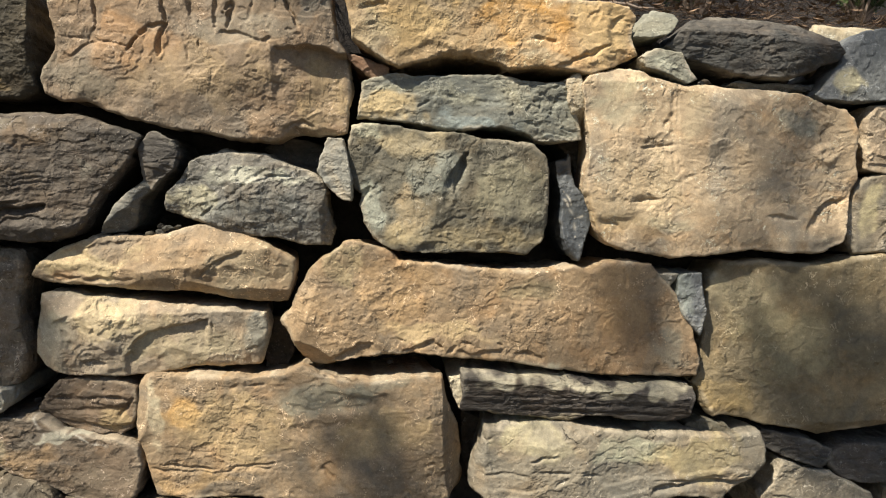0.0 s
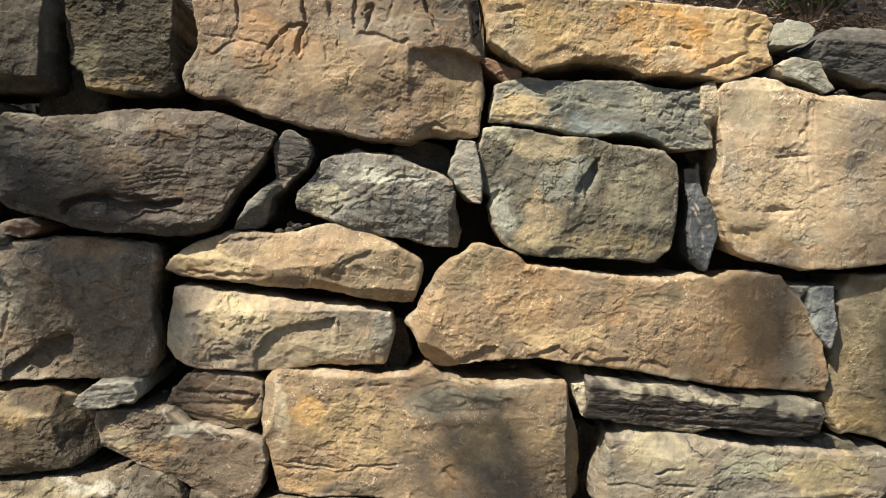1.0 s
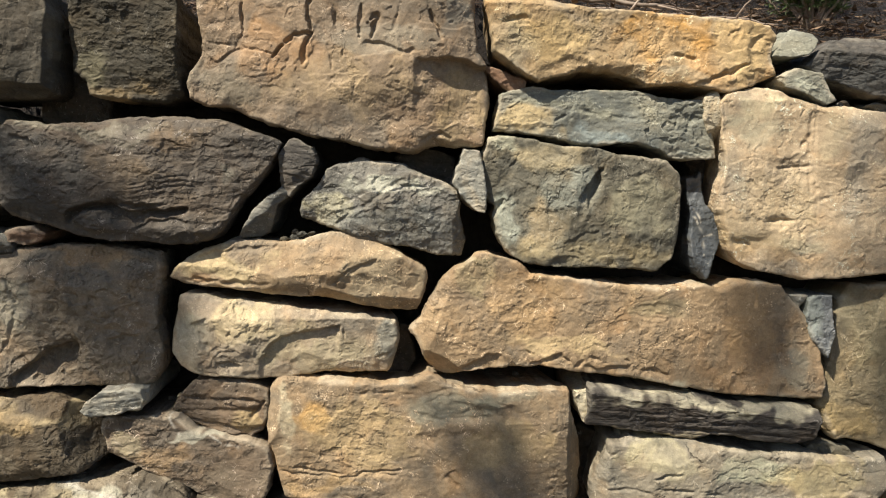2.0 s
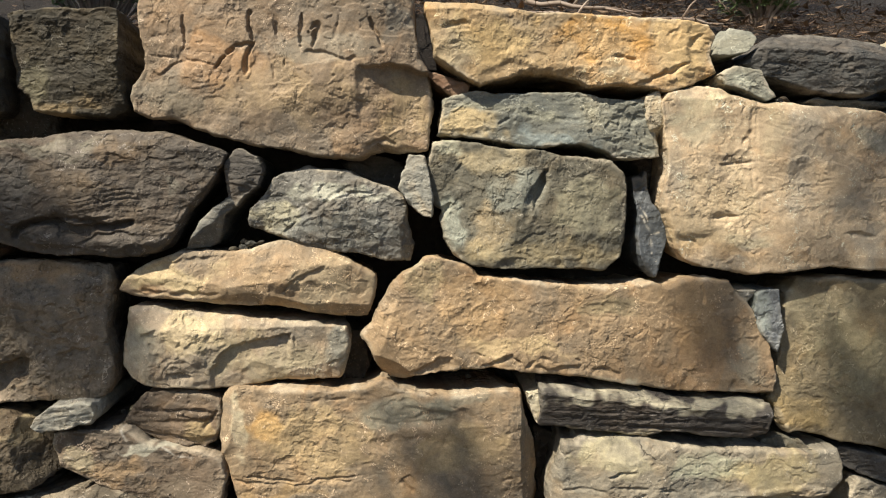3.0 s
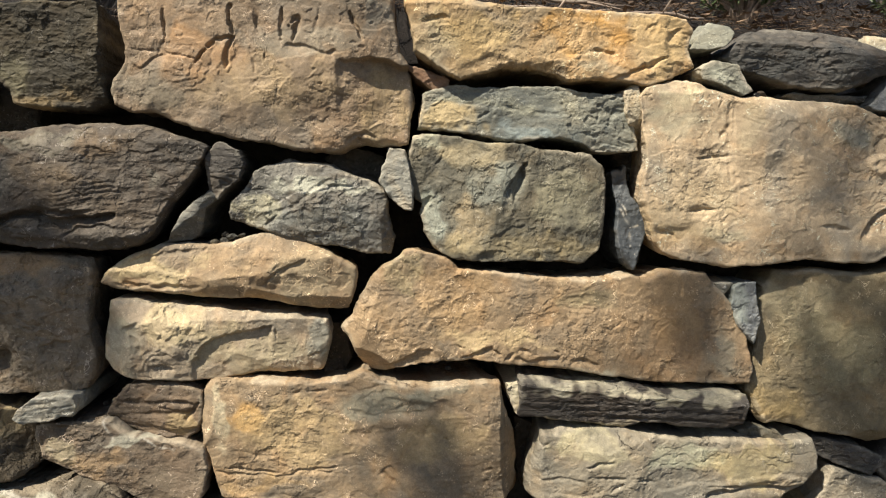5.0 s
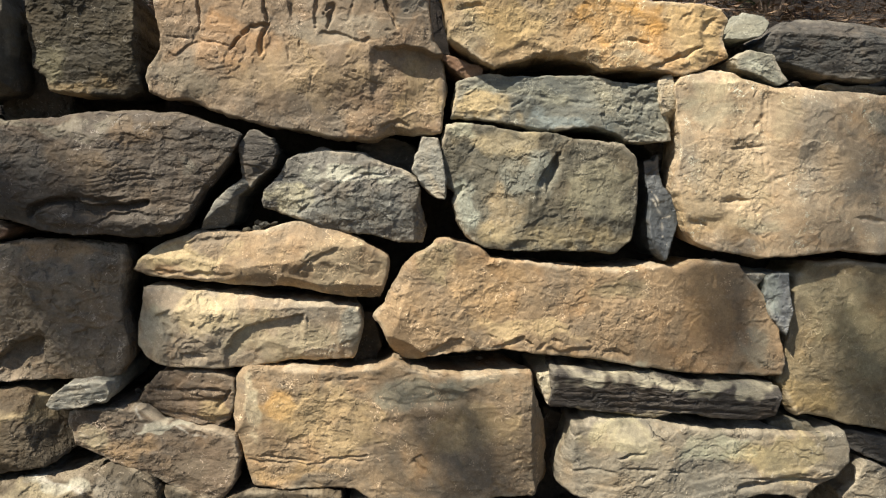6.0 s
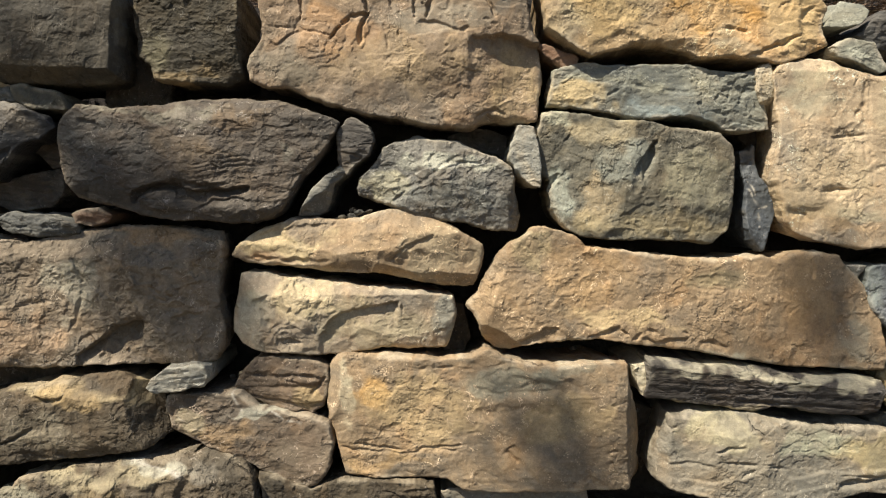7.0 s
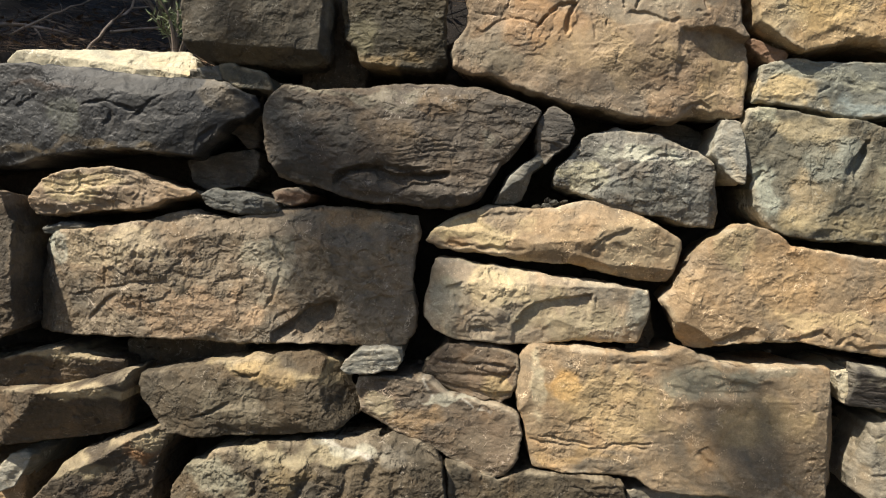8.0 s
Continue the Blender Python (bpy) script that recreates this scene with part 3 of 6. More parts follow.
# ---- the wall: a rubble core that carries the stones ----
def wall_core():
    xs = [-2.6 + 0.1 * k for k in range(53)]
    verts, faces = [], []
    for x in xs:
        top = bank_height(x, 0.12) - 0.06
        for y, z in ((0.19, 0.0), (0.19, top), (0.34, top), (0.34, 0.0)):
            verts.append((x, y + 0.012 * noise.noise((x * 9, z * 9, y)), z))
    for k in range(len(xs) - 1):
        a, b = 4 * k, 4 * k + 4
        faces += [(a + j, a + (j + 1) % 4, b + (j + 1) % 4, b + j) for j in range(4)]
    faces += [(3, 2, 1, 0), tuple(len(verts) - 4 + j for j in range(4))]
    ob = mesh_from("wall_front", verts, faces, EARTH)
    return tagged(ob, "dry-stone retaining wall of mixed tan and grey stones", "stone wall", kind="structure")


wall = wall_core()

stone("large tan stone with gouges and a broken notch", TAN2, (-0.325, 0, 1.429), [(-0.247, 0.137), (-0.013, 0.168), (0.214, 0.194), (0.221, 0.131), (0.226, 0.074), (0.234, 0.036), (0.251, 0.019), (0.260, -0.031), (0.261, -0.075), (0.256, -0.121), (0.221, -0.126), (0.184, -0.124), (0.152, -0.133), (0.131, -0.141), (0.081, -0.141), (0.042, -0.135), (0.003, -0.131), (-0.056, -0.128), (-0.100, -0.115), (-0.146, -0.106), (-0.175, -0.092), (-0.221, -0.091), (-0.252, -0.080), (-0.260, -0.058), (-0.251, -0.033), (-0.232, -0.006), (-0.239, 0.039), (-0.247, 0.081)], ledges=[([(-0.227, -0.011), (-0.208, -0.013), (-0.192, -0.003), (-0.171, 0.007), (-0.157, 0.006)], 0.02, 0.004), ([(0.033, 0.041), (0.072, 0.038), (0.101, 0.032), (0.132, 0.029)], 0.02, 0.005), ([(0.144, -0.118), (0.16, -0.107), (0.18, -0.103), (0.208, -0.115)], 0.016, 0.006)], edge=0.028, rough=0.005, facet=0.003, tilt=(.02,.03), flake=0.0011, chip=0.0017,
      bites=[(0.126, 0.017, 0.14, 0.175, 0.032)],
      grooves=[(-0.171, 0.084, -0.165, 0.029, 0.003, 0.008), (-0.165, 0.029, -0.181, 0, 0.003, 0.006), (0.033, 0.098, 0.03, 0.046, 0.004, 0.008), (0.059, 0.086, 0.051, 0.043, 0.004, 0.008), (0.146, 0.096, 0.172, 0.051, 0.004, 0.009), (0.094, 0.102, 0.086, 0.055, 0.003, 0.006), (-0.025, 0.033, -0.015, -0.013, 0.002, 0.004), (0.003, 0.03, -0.001, -0.012, 0.002, 0.004), (-0.227, 0.016, -0.099, 0.001, 0.003, 0.003), (-0.063, 0.103, -0.057, 0.075, 0.004, 0.011), (-0.057, 0.075, -0.052, 0.047, 0.004, 0.011), (-0.052, 0.047, -0.083, 0.038, 0.004, 0.009), (-0.083, 0.038, -0.097, 0.023, 0.004, 0.009), (-0.097, 0.023, -0.114, -0.003, 0.004, 0.009), (-0.052, 0.047, -0.064, 0.025, 0.004, 0.009), (-0.064, 0.025, -0.061, -0.007, 0.004, 0.009), (0.054, 0.085, 0.045, 0.071, 0.003, 0.006), (0.045, 0.071, 0.055, 0.054, 0.003, 0.006), (-0.018, 0.092, -0.011, 0.057, 0.004, 0.006), (-0.188, 0.056, -0.176, 0.029, 0.003, 0.004), (-0.176, 0.029, -0.166, 0.011, 0.003, 0.004), (0.166, -0.118, 0.181, -0.128, 0.005, 0.007)],
      dents=[(0.193, -0.131, 0.034, 0.016, -0.008, 0.7)],
      stains_and_shading=[(-0.108, 0.009, 0.07, 0.04, 0.52, 0.3, 0.135, 0.55), (-0.208, -0.058, 0.06, 0.03, 0.2, 0.18, 0.135, 0.6), (0.068, 0.049, 0.12, 0.022, 0.3, 0.27, 0.207, 0.6), (0.199, 0.081, 0.03, 0.04, 0.22, 0.22, 0.189, 0.7), (0.004, -0.035, 0.12, 0.05, 0.44, 0.33, 0.18, 0.4), (0.204, -0.062, 0.045, 0.055, 0.45, 0.34, 0.18, 0.5)])
stone("long orange-tan capping stone with a scalloped lower edge", ORANGE, (0.178, -0.005, 1.499), [(-0.262, 0.063), (-0.223, 0.063), (-0.154, 0.065), (-0.074, 0.057), (0.016, 0.060), (0.117, 0.060), (0.188, 0.060), (0.241, 0.056), (0.254, 0.033), (0.249, 0.003), (0.262, -0.026), (0.218, -0.049), (0.179, -0.065), (0.142, -0.061), (0.086, -0.058), (0.031, -0.064), (0.010, -0.052), (-0.041, -0.046), (-0.076, -0.046), (-0.115, -0.060), (-0.159, -0.071), (-0.179, -0.066), (-0.215, -0.043), (-0.238, -0.028), (-0.246, 0.005), (-0.259, 0.043)], ledges=[([(0.209, 0.023), (0.228, 0.037), (0.24, 0.042)], 0.02, 0.006), ([(0.104, -0.058), (0.139, -0.044), (0.168, -0.029), (0.198, -0.022)], 0.018, 0.006), ([(0.163, 0.027), (0.179, 0.041), (0.189, 0.044)], 0.014, 0.004), ([(-0.23, 0.019), (-0.211, 0.03), (-0.182, 0.034)], 0.012, 0.003)], edge=0.022, rough=0.004, facet=0.003, bed=(.1,.02,.0006), flake=0.0010, chip=0.0017,
      cuts=[(-0.085, 0.056, 0, 1, 1)],
      grooves=[(0.144, -0.045, 0.212, -0.013, 0.005, 0.006), (0.181, 0.021, 0.192, 0.045, 0.005, 0.006), (0.208, 0.038, 0.23, 0.015, 0.006, 0.007), (0.075, -0.009, 0.116, -0.012, 0.004, 0.004), (-0.23, 0.019, -0.182, 0.03, 0.004, 0.004), (-0.223, -0.009, -0.199, 0, 0.004, 0.003)],
      dents=[(-0.077, -0.056, 0.09, 0.02, -0.004, 0.8), (0.231, 0.005, 0.028, 0.045, -0.005, 0.8)],
      stains_and_shading=[(0.067, 0.027, 0.09, 0.04, 0.5, 0.27, 0.072, 0.8), (-0.131, 0.003, 0.08, 0.04, 0.5, 0.36, 0.162, 0.5), (-0.217, -0.023, 0.04, 0.04, 0.34, 0.29, 0.18, 0.5), (0.189, 0.017, 0.05, 0.05, 0.62, 0.45, 0.225, 0.6), (0.103, -0.043, 0.04, 0.014, 0.25, 0.24, 0.18, 0.6)])
stone("small reddish wedge stone set back in the joint", RED, (-0.042, 0.02, 1.433), [(-0.048, 0.019), (-0.012, 0.009), (0.042, -0.005), (0.039, -0.023), (0.016, -0.027), (-0.013, -0.009)])
stone("long grey-green layered stone with a tan end", GREEN, (0.145, 0.01, 1.366), [(-0.187, 0.033), (-0.157, 0.042), (-0.133, 0.049), (-0.097, 0.044), (-0.052, 0.049), (-0.007, 0.053), (0.054, 0.057), (0.096, 0.050), (0.168, 0.051), (0.180, 0.026), (0.195, -0.008), (0.205, -0.046), (0.166, -0.052), (0.125, -0.051), (0.092, -0.037), (0.061, -0.031), (0.021, -0.036), (-0.040, -0.042), (-0.102, -0.034), (-0.153, -0.030), (-0.193, -0.029), (-0.190, 0.001)], edge=0.014, rough=0.003, facet=0.002, bed=(-.05,.022,.0003),
      grooves=[(-0.131, 0.02, 0.131, 0.006, 0.004, 0.002), (0.115, 0.015, 0.171, 0.02, 0.005, 0.004), (0.156, 0.017, 0.15, -0.008, 0.004, 0.004), (0.13, 0.018, 0.127, -0.004, 0.003, 0.004), (-0.088, -0.007, -0.07, 0.004, 0.003, 0.003)],
      stains_and_shading=[(-0.139, -0.005, 0.06, 0.026, 0.48, 0.37, 0.198, 0.8), (0.031, -0.025, 0.06, 0.018, 0.24, 0.28, 0.27, 0.8), (-0.071, 0.024, 0.11, 0.016, 0.35, 0.34, 0.243, 0.5)])
stone("small pale wedge stone in the joint", PALE, (0.338, 0, 1.393), [(-0.023, 0.030), (0.000, 0.041), (0.015, 0.010), (0.023, -0.012), (0.013, -0.041), (-0.001, -0.042), (-0.014, -0.012)],
      cuts=[(-0.003, -0.019, 0.287, -0.958, 1.2)])
stone("squat olive-grey block with rounded corners", OLIVE, (0.12, -0.005, 1.215), [(-0.178, 0.105), (-0.158, 0.109), (-0.104, 0.108), (-0.048, 0.099), (0.002, 0.101), (0.043, 0.095), (0.104, 0.094), (0.140, 0.092), (0.165, 0.073), (0.175, 0.049), (0.177, 0.004), (0.175, -0.042), (0.170, -0.078), (0.141, -0.102), (0.089, -0.103), (0.028, -0.104), (-0.033, -0.109), (-0.088, -0.108), (-0.114, -0.100), (-0.134, -0.083), (-0.149, -0.060), (-0.159, -0.030), (-0.154, -0.010), (-0.167, -0.005), (-0.177, 0.016), (-0.183, 0.060)], ledges=[([(-0.143, 0.053), (-0.127, 0.074), (-0.117, 0.097)], 0.03, 0.004), ([(-0.017, 0.009), (0.001, 0.038), (0.022, 0.067), (0.031, 0.077)], 0.06, 0.01), ([(-0.135, 0.046), (-0.099, 0.031), (-0.078, 0.018)], 0.014, 0.003)], edge=0.016, rough=0.005, facet=0.007, flake=0.0013, chip=0.0024,
      cuts=[(-0.122, 0.081, -0.6, 0.8, 0.3), (0.029, 0.04, 0.994, 0.11, 0.16), (0.159, 0.046, 0.958, 0.287, 0.5), (-0.131, -0.052, -0.819, -0.573, 0.4), (-0.158, 0.011, -0.995, -0.1, 0.5)],
      grooves=[(-0.1, 0.028, -0.04, 0.012, 0.003, 0.002), (-0.157, 0.001, -0.143, 0.007, 0.008, 0.007), (0.021, 0.063, 0.005, 0.007, 0.009, 0.009), (0.005, 0.007, -0.001, -0.013, 0.003, 0.003), (0.011, 0.107, 0.018, 0.063, 0.004, 0.003), (-0.161, -0.031, -0.143, -0.002, 0.007, 0.009), (-0.152, 0.036, -0.112, 0.029, 0.003, 0.002), (-0.112, 0.029, -0.091, 0.011, 0.003, 0.002), (-0.135, 0.075, -0.107, 0.089, 0.003, 0.002), (-0.107, 0.089, -0.076, 0.073, 0.003, 0.002)],
      dents=[(-0.116, 0.07, 0.03, 0.034, -0.003, 0.9), (0.101, 0.004, 0.065, 0.07, 0.004, 0.8)],
      stains_and_shading=[(-0.092, 0.078, 0.07, 0.03, 0.4, 0.33, 0.198, 0.6), (-0.152, 0.099, 0.03, 0.014, 0.5, 0.49, 0.36, 0.7), (-0.031, 0.027, 0.05, 0.04, 0.22, 0.24, 0.207, 0.6), (0.034, -0.079, 0.12, 0.025, 0.4, 0.32, 0.171, 0.6), (-0.077, -0.034, 0.04, 0.04, 0.4, 0.31, 0.18, 0.5), (-0.141, -0.042, 0.022, 0.045, 0.33, 0.35, 0.288, 0.8), (0.1, 0.014, 0.06, 0.05, 0.3, 0.28, 0.189, 0.6)])
stone("narrow pale grey chip stone", PALEGREY, (-0.085, 0, 1.242), [(-0.014, 0.054), (0.011, 0.053), (0.021, 0.019), (0.028, -0.016), (0.028, -0.051), (0.011, -0.047), (-0.011, -0.028), (-0.029, -0.004), (-0.024, 0.021)], edge=0.006, rough=0.002, facet=0.004, flake=0.0006, chip=0.0008)
stone("speckled grey loaf-shaped stone", GREY, (-0.232, 0.01, 1.19), [(-0.147, -0.019), (-0.142, -0.001), (-0.117, 0.028), (-0.104, 0.055), (-0.075, 0.067), (-0.043, 0.079), (-0.011, 0.072), (0.029, 0.072), (0.060, 0.059), (0.095, 0.048), (0.123, 0.033), (0.133, 0.014), (0.136, -0.016), (0.146, -0.051), (0.141, -0.079), (0.098, -0.079), (0.047, -0.069), (-0.003, -0.068), (-0.043, -0.060), (-0.083, -0.047), (-0.118, -0.039), (-0.143, -0.032)], ledges=[([(-0.091, -0.04), (-0.069, -0.022), (-0.055, -0.008)], 0.02, 0.005), ([(0.002, 0.025), (0.041, 0.043), (0.09, 0.044)], 0.02, 0.004)], edge=0.02, rough=0.004, facet=0.004, bed=(-.25,.016,.0012), flake=0.0013, chip=0.0054,
      veins=[(-0.086, -0.007, -0.02, 0.026, 0.002), (-0.02, 0.026, 0.057, 0.031, 0.002)],
      cuts=[(-0.02, 0.04, -0.287, 0.958, 0.45), (0.117, -0.027, 0.981, -0.196, 0.8), (-0.018, -0.033, 0.1, -0.995, 0.25)],
      grooves=[(-0.038, -0.004, 0.027, 0.048, 0.005, 0.003), (-0.095, -0.027, -0.038, -0.004, 0.005, 0.003), (-0.001, 0.036, 0.096, 0.031, 0.004, 0.002)],
      stains_and_shading=[(-0.105, -0.008, 0.04, 0.024, 0.45, 0.42, 0.288, 0.8), (0.008, 0.037, 0.09, 0.014, 0.46, 0.46, 0.369, 0.7), (0.01, -0.022, 0.09, 0.03, 0.16, 0.17, 0.153, 0.5)])
stone("small grey wedge stone", SLATE, (-0.388, 0.01, 1.243), [(-0.015, 0.045), (-0.002, 0.048), (0.021, 0.036), (0.032, 0.014), (0.024, -0.012), (0.008, -0.027), (-0.011, -0.048), (-0.024, -0.039), (-0.028, -0.005), (-0.033, 0.014), (-0.024, 0.032)], edge=0.006, rough=0.002, facet=0.005, flake=0.0006, chip=0.0008, rim_tint=(0.24, 0.22, 0.18),
      cuts=[(-0.007, -0.005, -0.8, -0.6, 0.5), (0.021, 0.015, 0.949, 0.316, 0.5)])
stone("slanting dark grey chip stone", SLATEGREY, (-0.45, 0.015, 1.16), [(0.034, 0.046), (0.047, 0.037), (0.029, 0.013), (0.023, -0.012), (0.016, -0.032), (0.002, -0.041), (-0.031, -0.043), (-0.022, -0.020), (-0.010, 0.004), (0.013, 0.029)], edge=0.006, rough=0.002, facet=0.005, flake=0.0006, chip=0.0008, rim_tint=(0.28, 0.27, 0.23),
      cuts=[(0.003, 0.003, 0.768, -0.64, 0.9)])
stone("flat tan slab with a humped top", TAN, (-0.367, 0, 1.071), [(-0.227, -0.033), (-0.220, -0.016), (-0.197, 0.005), (-0.159, 0.024), (-0.126, 0.039), (-0.082, 0.039), (-0.034, 0.040), (0.000, 0.047), (0.043, 0.062), (0.093, 0.063), (0.133, 0.050), (0.174, 0.032), (0.215, 0.012), (0.220, -0.010), (0.213, -0.041), (0.204, -0.064), (0.139, -0.065), (0.089, -0.058), (0.049, -0.050), (-0.000, -0.050), (-0.059, -0.051), (-0.098, -0.046), (-0.157, -0.044), (-0.205, -0.045)], ledges=[([(0.073, -0.013), (0.096, 0.008), (0.12, 0.027), (0.134, 0.035)], 0.02, 0.005), ([(-0.208, -0.031), (-0.184, -0.036), (-0.16, -0.033)], 0.01, 0.005), ([(-0.158, 0.023), (-0.134, 0.022), (-0.115, 0.029)], 0.012, 0.004), ([(-0.098, -0.028), (-0.068, -0.033), (-0.049, -0.028)], 0.012, 0.004)], edge=0.02, rough=0.005, facet=0.003, tilt=(0,.12), flake=0.0008, chip=0.0011,
      cuts=[(0.007, -0.006, -0.1, 0.995, 0.4), (0.007, -0.033, 0.05, -0.999, 0.8)],
      grooves=[(-0.189, -0.033, -0.078, -0.039, 0.005, 0.006), (-0.134, 0.017, -0.051, 0.03, 0.005, 0.004), (0.054, -0.024, 0.101, 0.012, 0.003, 0.004)],
      dents=[(-0.162, -0.013, 0.07, 0.02, -0.005, 0.6), (0.092, 0.012, 0.09, 0.03, 0.006, 0.7)],
      stains_and_shading=[(-0.134, -0.007, 0.09, 0.026, 0.58, 0.47, 0.27, 0.8), (0.14, -0.001, 0.06, 0.04, 0.32, 0.27, 0.18, 0.6), (0.065, -0.043, 0.06, 0.01, 0.42, 0.27, 0.126, 0.6)])
stone("pale cream stone with a broken lower face", PALE2, (-0.385, -0.005, 0.939), [(-0.189, 0.068), (-0.146, 0.066), (-0.078, 0.061), (-0.019, 0.061), (0.030, 0.053), (0.089, 0.054), (0.158, 0.052), (0.186, 0.049), (0.192, 0.024), (0.187, -0.017), (0.179, -0.046), (0.124, -0.050), (0.065, -0.051), (0.006, -0.061), (-0.043, -0.067), (-0.092, -0.068), (-0.141, -0.066), (-0.180, -0.056), (-0.200, -0.037), (-0.203, 0.003), (-0.193, 0.038)], ledges=[([(-0.048, -0.038), (-0.029, -0.012), (-0.006, 0.013), (0.032, 0.027), (0.081, 0.036), (0.095, 0.045)], 0.09, 0.009), ([(-0.171, 0.018), (-0.148, 0.035), (-0.129, 0.038)], 0.035, 0.006), ([(-0.125, -0.044), (-0.096, -0.038), (-0.072, -0.044)], 0.03, 0.008), ([(0.061, 0.033), (0.088, 0.04), (0.096, 0.02)], 0.02, 0.008)], edge=0.022, rough=0.004, facet=0.003, flake=0.0014, chip=0.0036, rim_tint=(0.52, 0.44, 0.31),
      cuts=[(0.029, -0.007, 0.41, -0.912, 0.28), (-0.163, 0.003, -0.995, -0.1, 0.7), (-0.019, 0.041, 0.03, 1, 0.7)],
      grooves=[(-0.113, 0.014, -0.079, -0.019, 0.006, 0.004), (-0.15, 0.008, -0.121, -0.045, 0.006, 0.004), (0.099, 0.041, 0.097, 0.016, 0.004, 0.004), (-0.066, -0.004, -0.043, 0.031, 0.005, 0.003), (0.273, 0.065, 0.289, 0.051, 0.004, 0.006), (0.289, 0.051, 0.265, 0.03, 0.004, 0.006), (0.265, 0.03, 0.218, 0.007, 0.003, 0.003), (0.218, 0.007, 0.151, -0.023, 0.003, 0.003)],
      dents=[(-0.056, 0.006, 0.06, 0.03, 0.006, 0.7)],
      stains_and_shading=[(-0.066, 0.025, 0.11, 0.035, 0.52, 0.425, 0.257, 0.8), (0.067, -0.015, 0.11, 0.04, 0.3, 0.26, 0.167, 0.7), (0.168, 0.003, 0.028, 0.045, 0.19, 0.195, 0.167, 0.8), (-0.168, -0.007, 0.025, 0.06, 0.36, 0.34, 0.261, 0.7)])
stone("long tan stone with a pointed end", TAN, (0.21, -0.01, 1.006), [(-0.384, -0.033), (-0.362, -0.008), (-0.345, 0.032), (-0.330, 0.062), (-0.299, 0.089), (-0.275, 0.109), (-0.255, 0.114), (-0.235, 0.110), (-0.199, 0.100), (-0.178, 0.083), (-0.132, 0.082), (-0.081, 0.077), (-0.020, 0.075), (0.052, 0.074), (0.113, 0.081), (0.138, 0.086), (0.165, 0.081), (0.205, 0.095), (0.247, 0.096), (0.278, 0.092), (0.307, 0.063), (0.331, 0.039), (0.356, -0.001), (0.371, -0.047), (0.379, -0.078), (0.377, -0.105), (0.318, -0.108), (0.255, -0.105), (0.202, -0.108), (0.160, -0.105), (0.097, -0.098), (0.034, -0.089), (-0.018, -0.088), (-0.080, -0.084), (-0.141, -0.077), (-0.192, -0.082), (-0.232, -0.089), (-0.272, -0.098), (-0.301, -0.106), (-0.326, -0.107), (-0.347, -0.090), (-0.356, -0.065), (-0.370, -0.045)], ledges=[([(-0.302, -0.098), (-0.273, -0.082), (-0.239, -0.062), (-0.224, -0.064), (-0.211, -0.071)], 0.03, 0.007), ([(-0.168, -0.074), (-0.138, -0.059), (-0.109, -0.05), (-0.087, -0.065)], 0.025, 0.006), ([(-0.072, -0.064), (-0.041, -0.074), (-0.016, -0.066), (0.02, -0.059)], 0.02, 0.005), ([(0.031, -0.069), (0.061, -0.062), (0.093, -0.076)], 0.02, 0.005)], edge=0.022, rough=0.004, facet=0.002, flake=0.0006, chip=0.0007,
      cuts=[(-0.318, 0.011, -0.981, 0.196, 0.6), (-0.3, -0.079, -0.447, -0.894, 1.2)],
      grooves=[(0.227, 0.081, 0.235, 0.051, 0.004, 0.004), (0.019, 0.033, 0.066, 0.029, 0.003, 0.002), (-0.083, -0.074, -0.057, -0.057, 0.003, 0.004), (-0.057, -0.057, -0.026, -0.064, 0.003, 0.004), (-0.001, -0.049, 0.02, -0.067, 0.003, 0.004), (0.02, -0.067, 0.041, -0.083, 0.003, 0.004), (0.037, -0.06, 0.076, -0.08, 0.003, 0.003), (-0.177, -0.055, -0.137, -0.066, 0.003, 0.003), (-0.137, -0.066, -0.107, -0.059, 0.003, 0.003)],
      dents=[(0.05, 0.034, 0.04, 0.018, -0.002, 0.5)],
      stains_and_shading=[(-0.19, 0.015, 0.07, 0.06, 0.5, 0.33, 0.162, 0.5), (0.049, 0.044, 0.05, 0.024, 0.28, 0.24, 0.144, 0.6), (-0.098, -0.042, 0.09, 0.02, 0.6, 0.46, 0.252, 0.6), (0.225, 0.04, 0.06, 0.06, 0.42, 0.27, 0.126, 0.4), (0.325, -0.049, 0.035, 0.045, 0.26, 0.24, 0.18, 0.7), (0.067, -0.088, 0.05, 0.012, 0.55, 0.52, 0.378, 0.6), (-0.281, 0.071, 0.03, 0.03, 0.5, 0.42, 0.243, 0.5)])
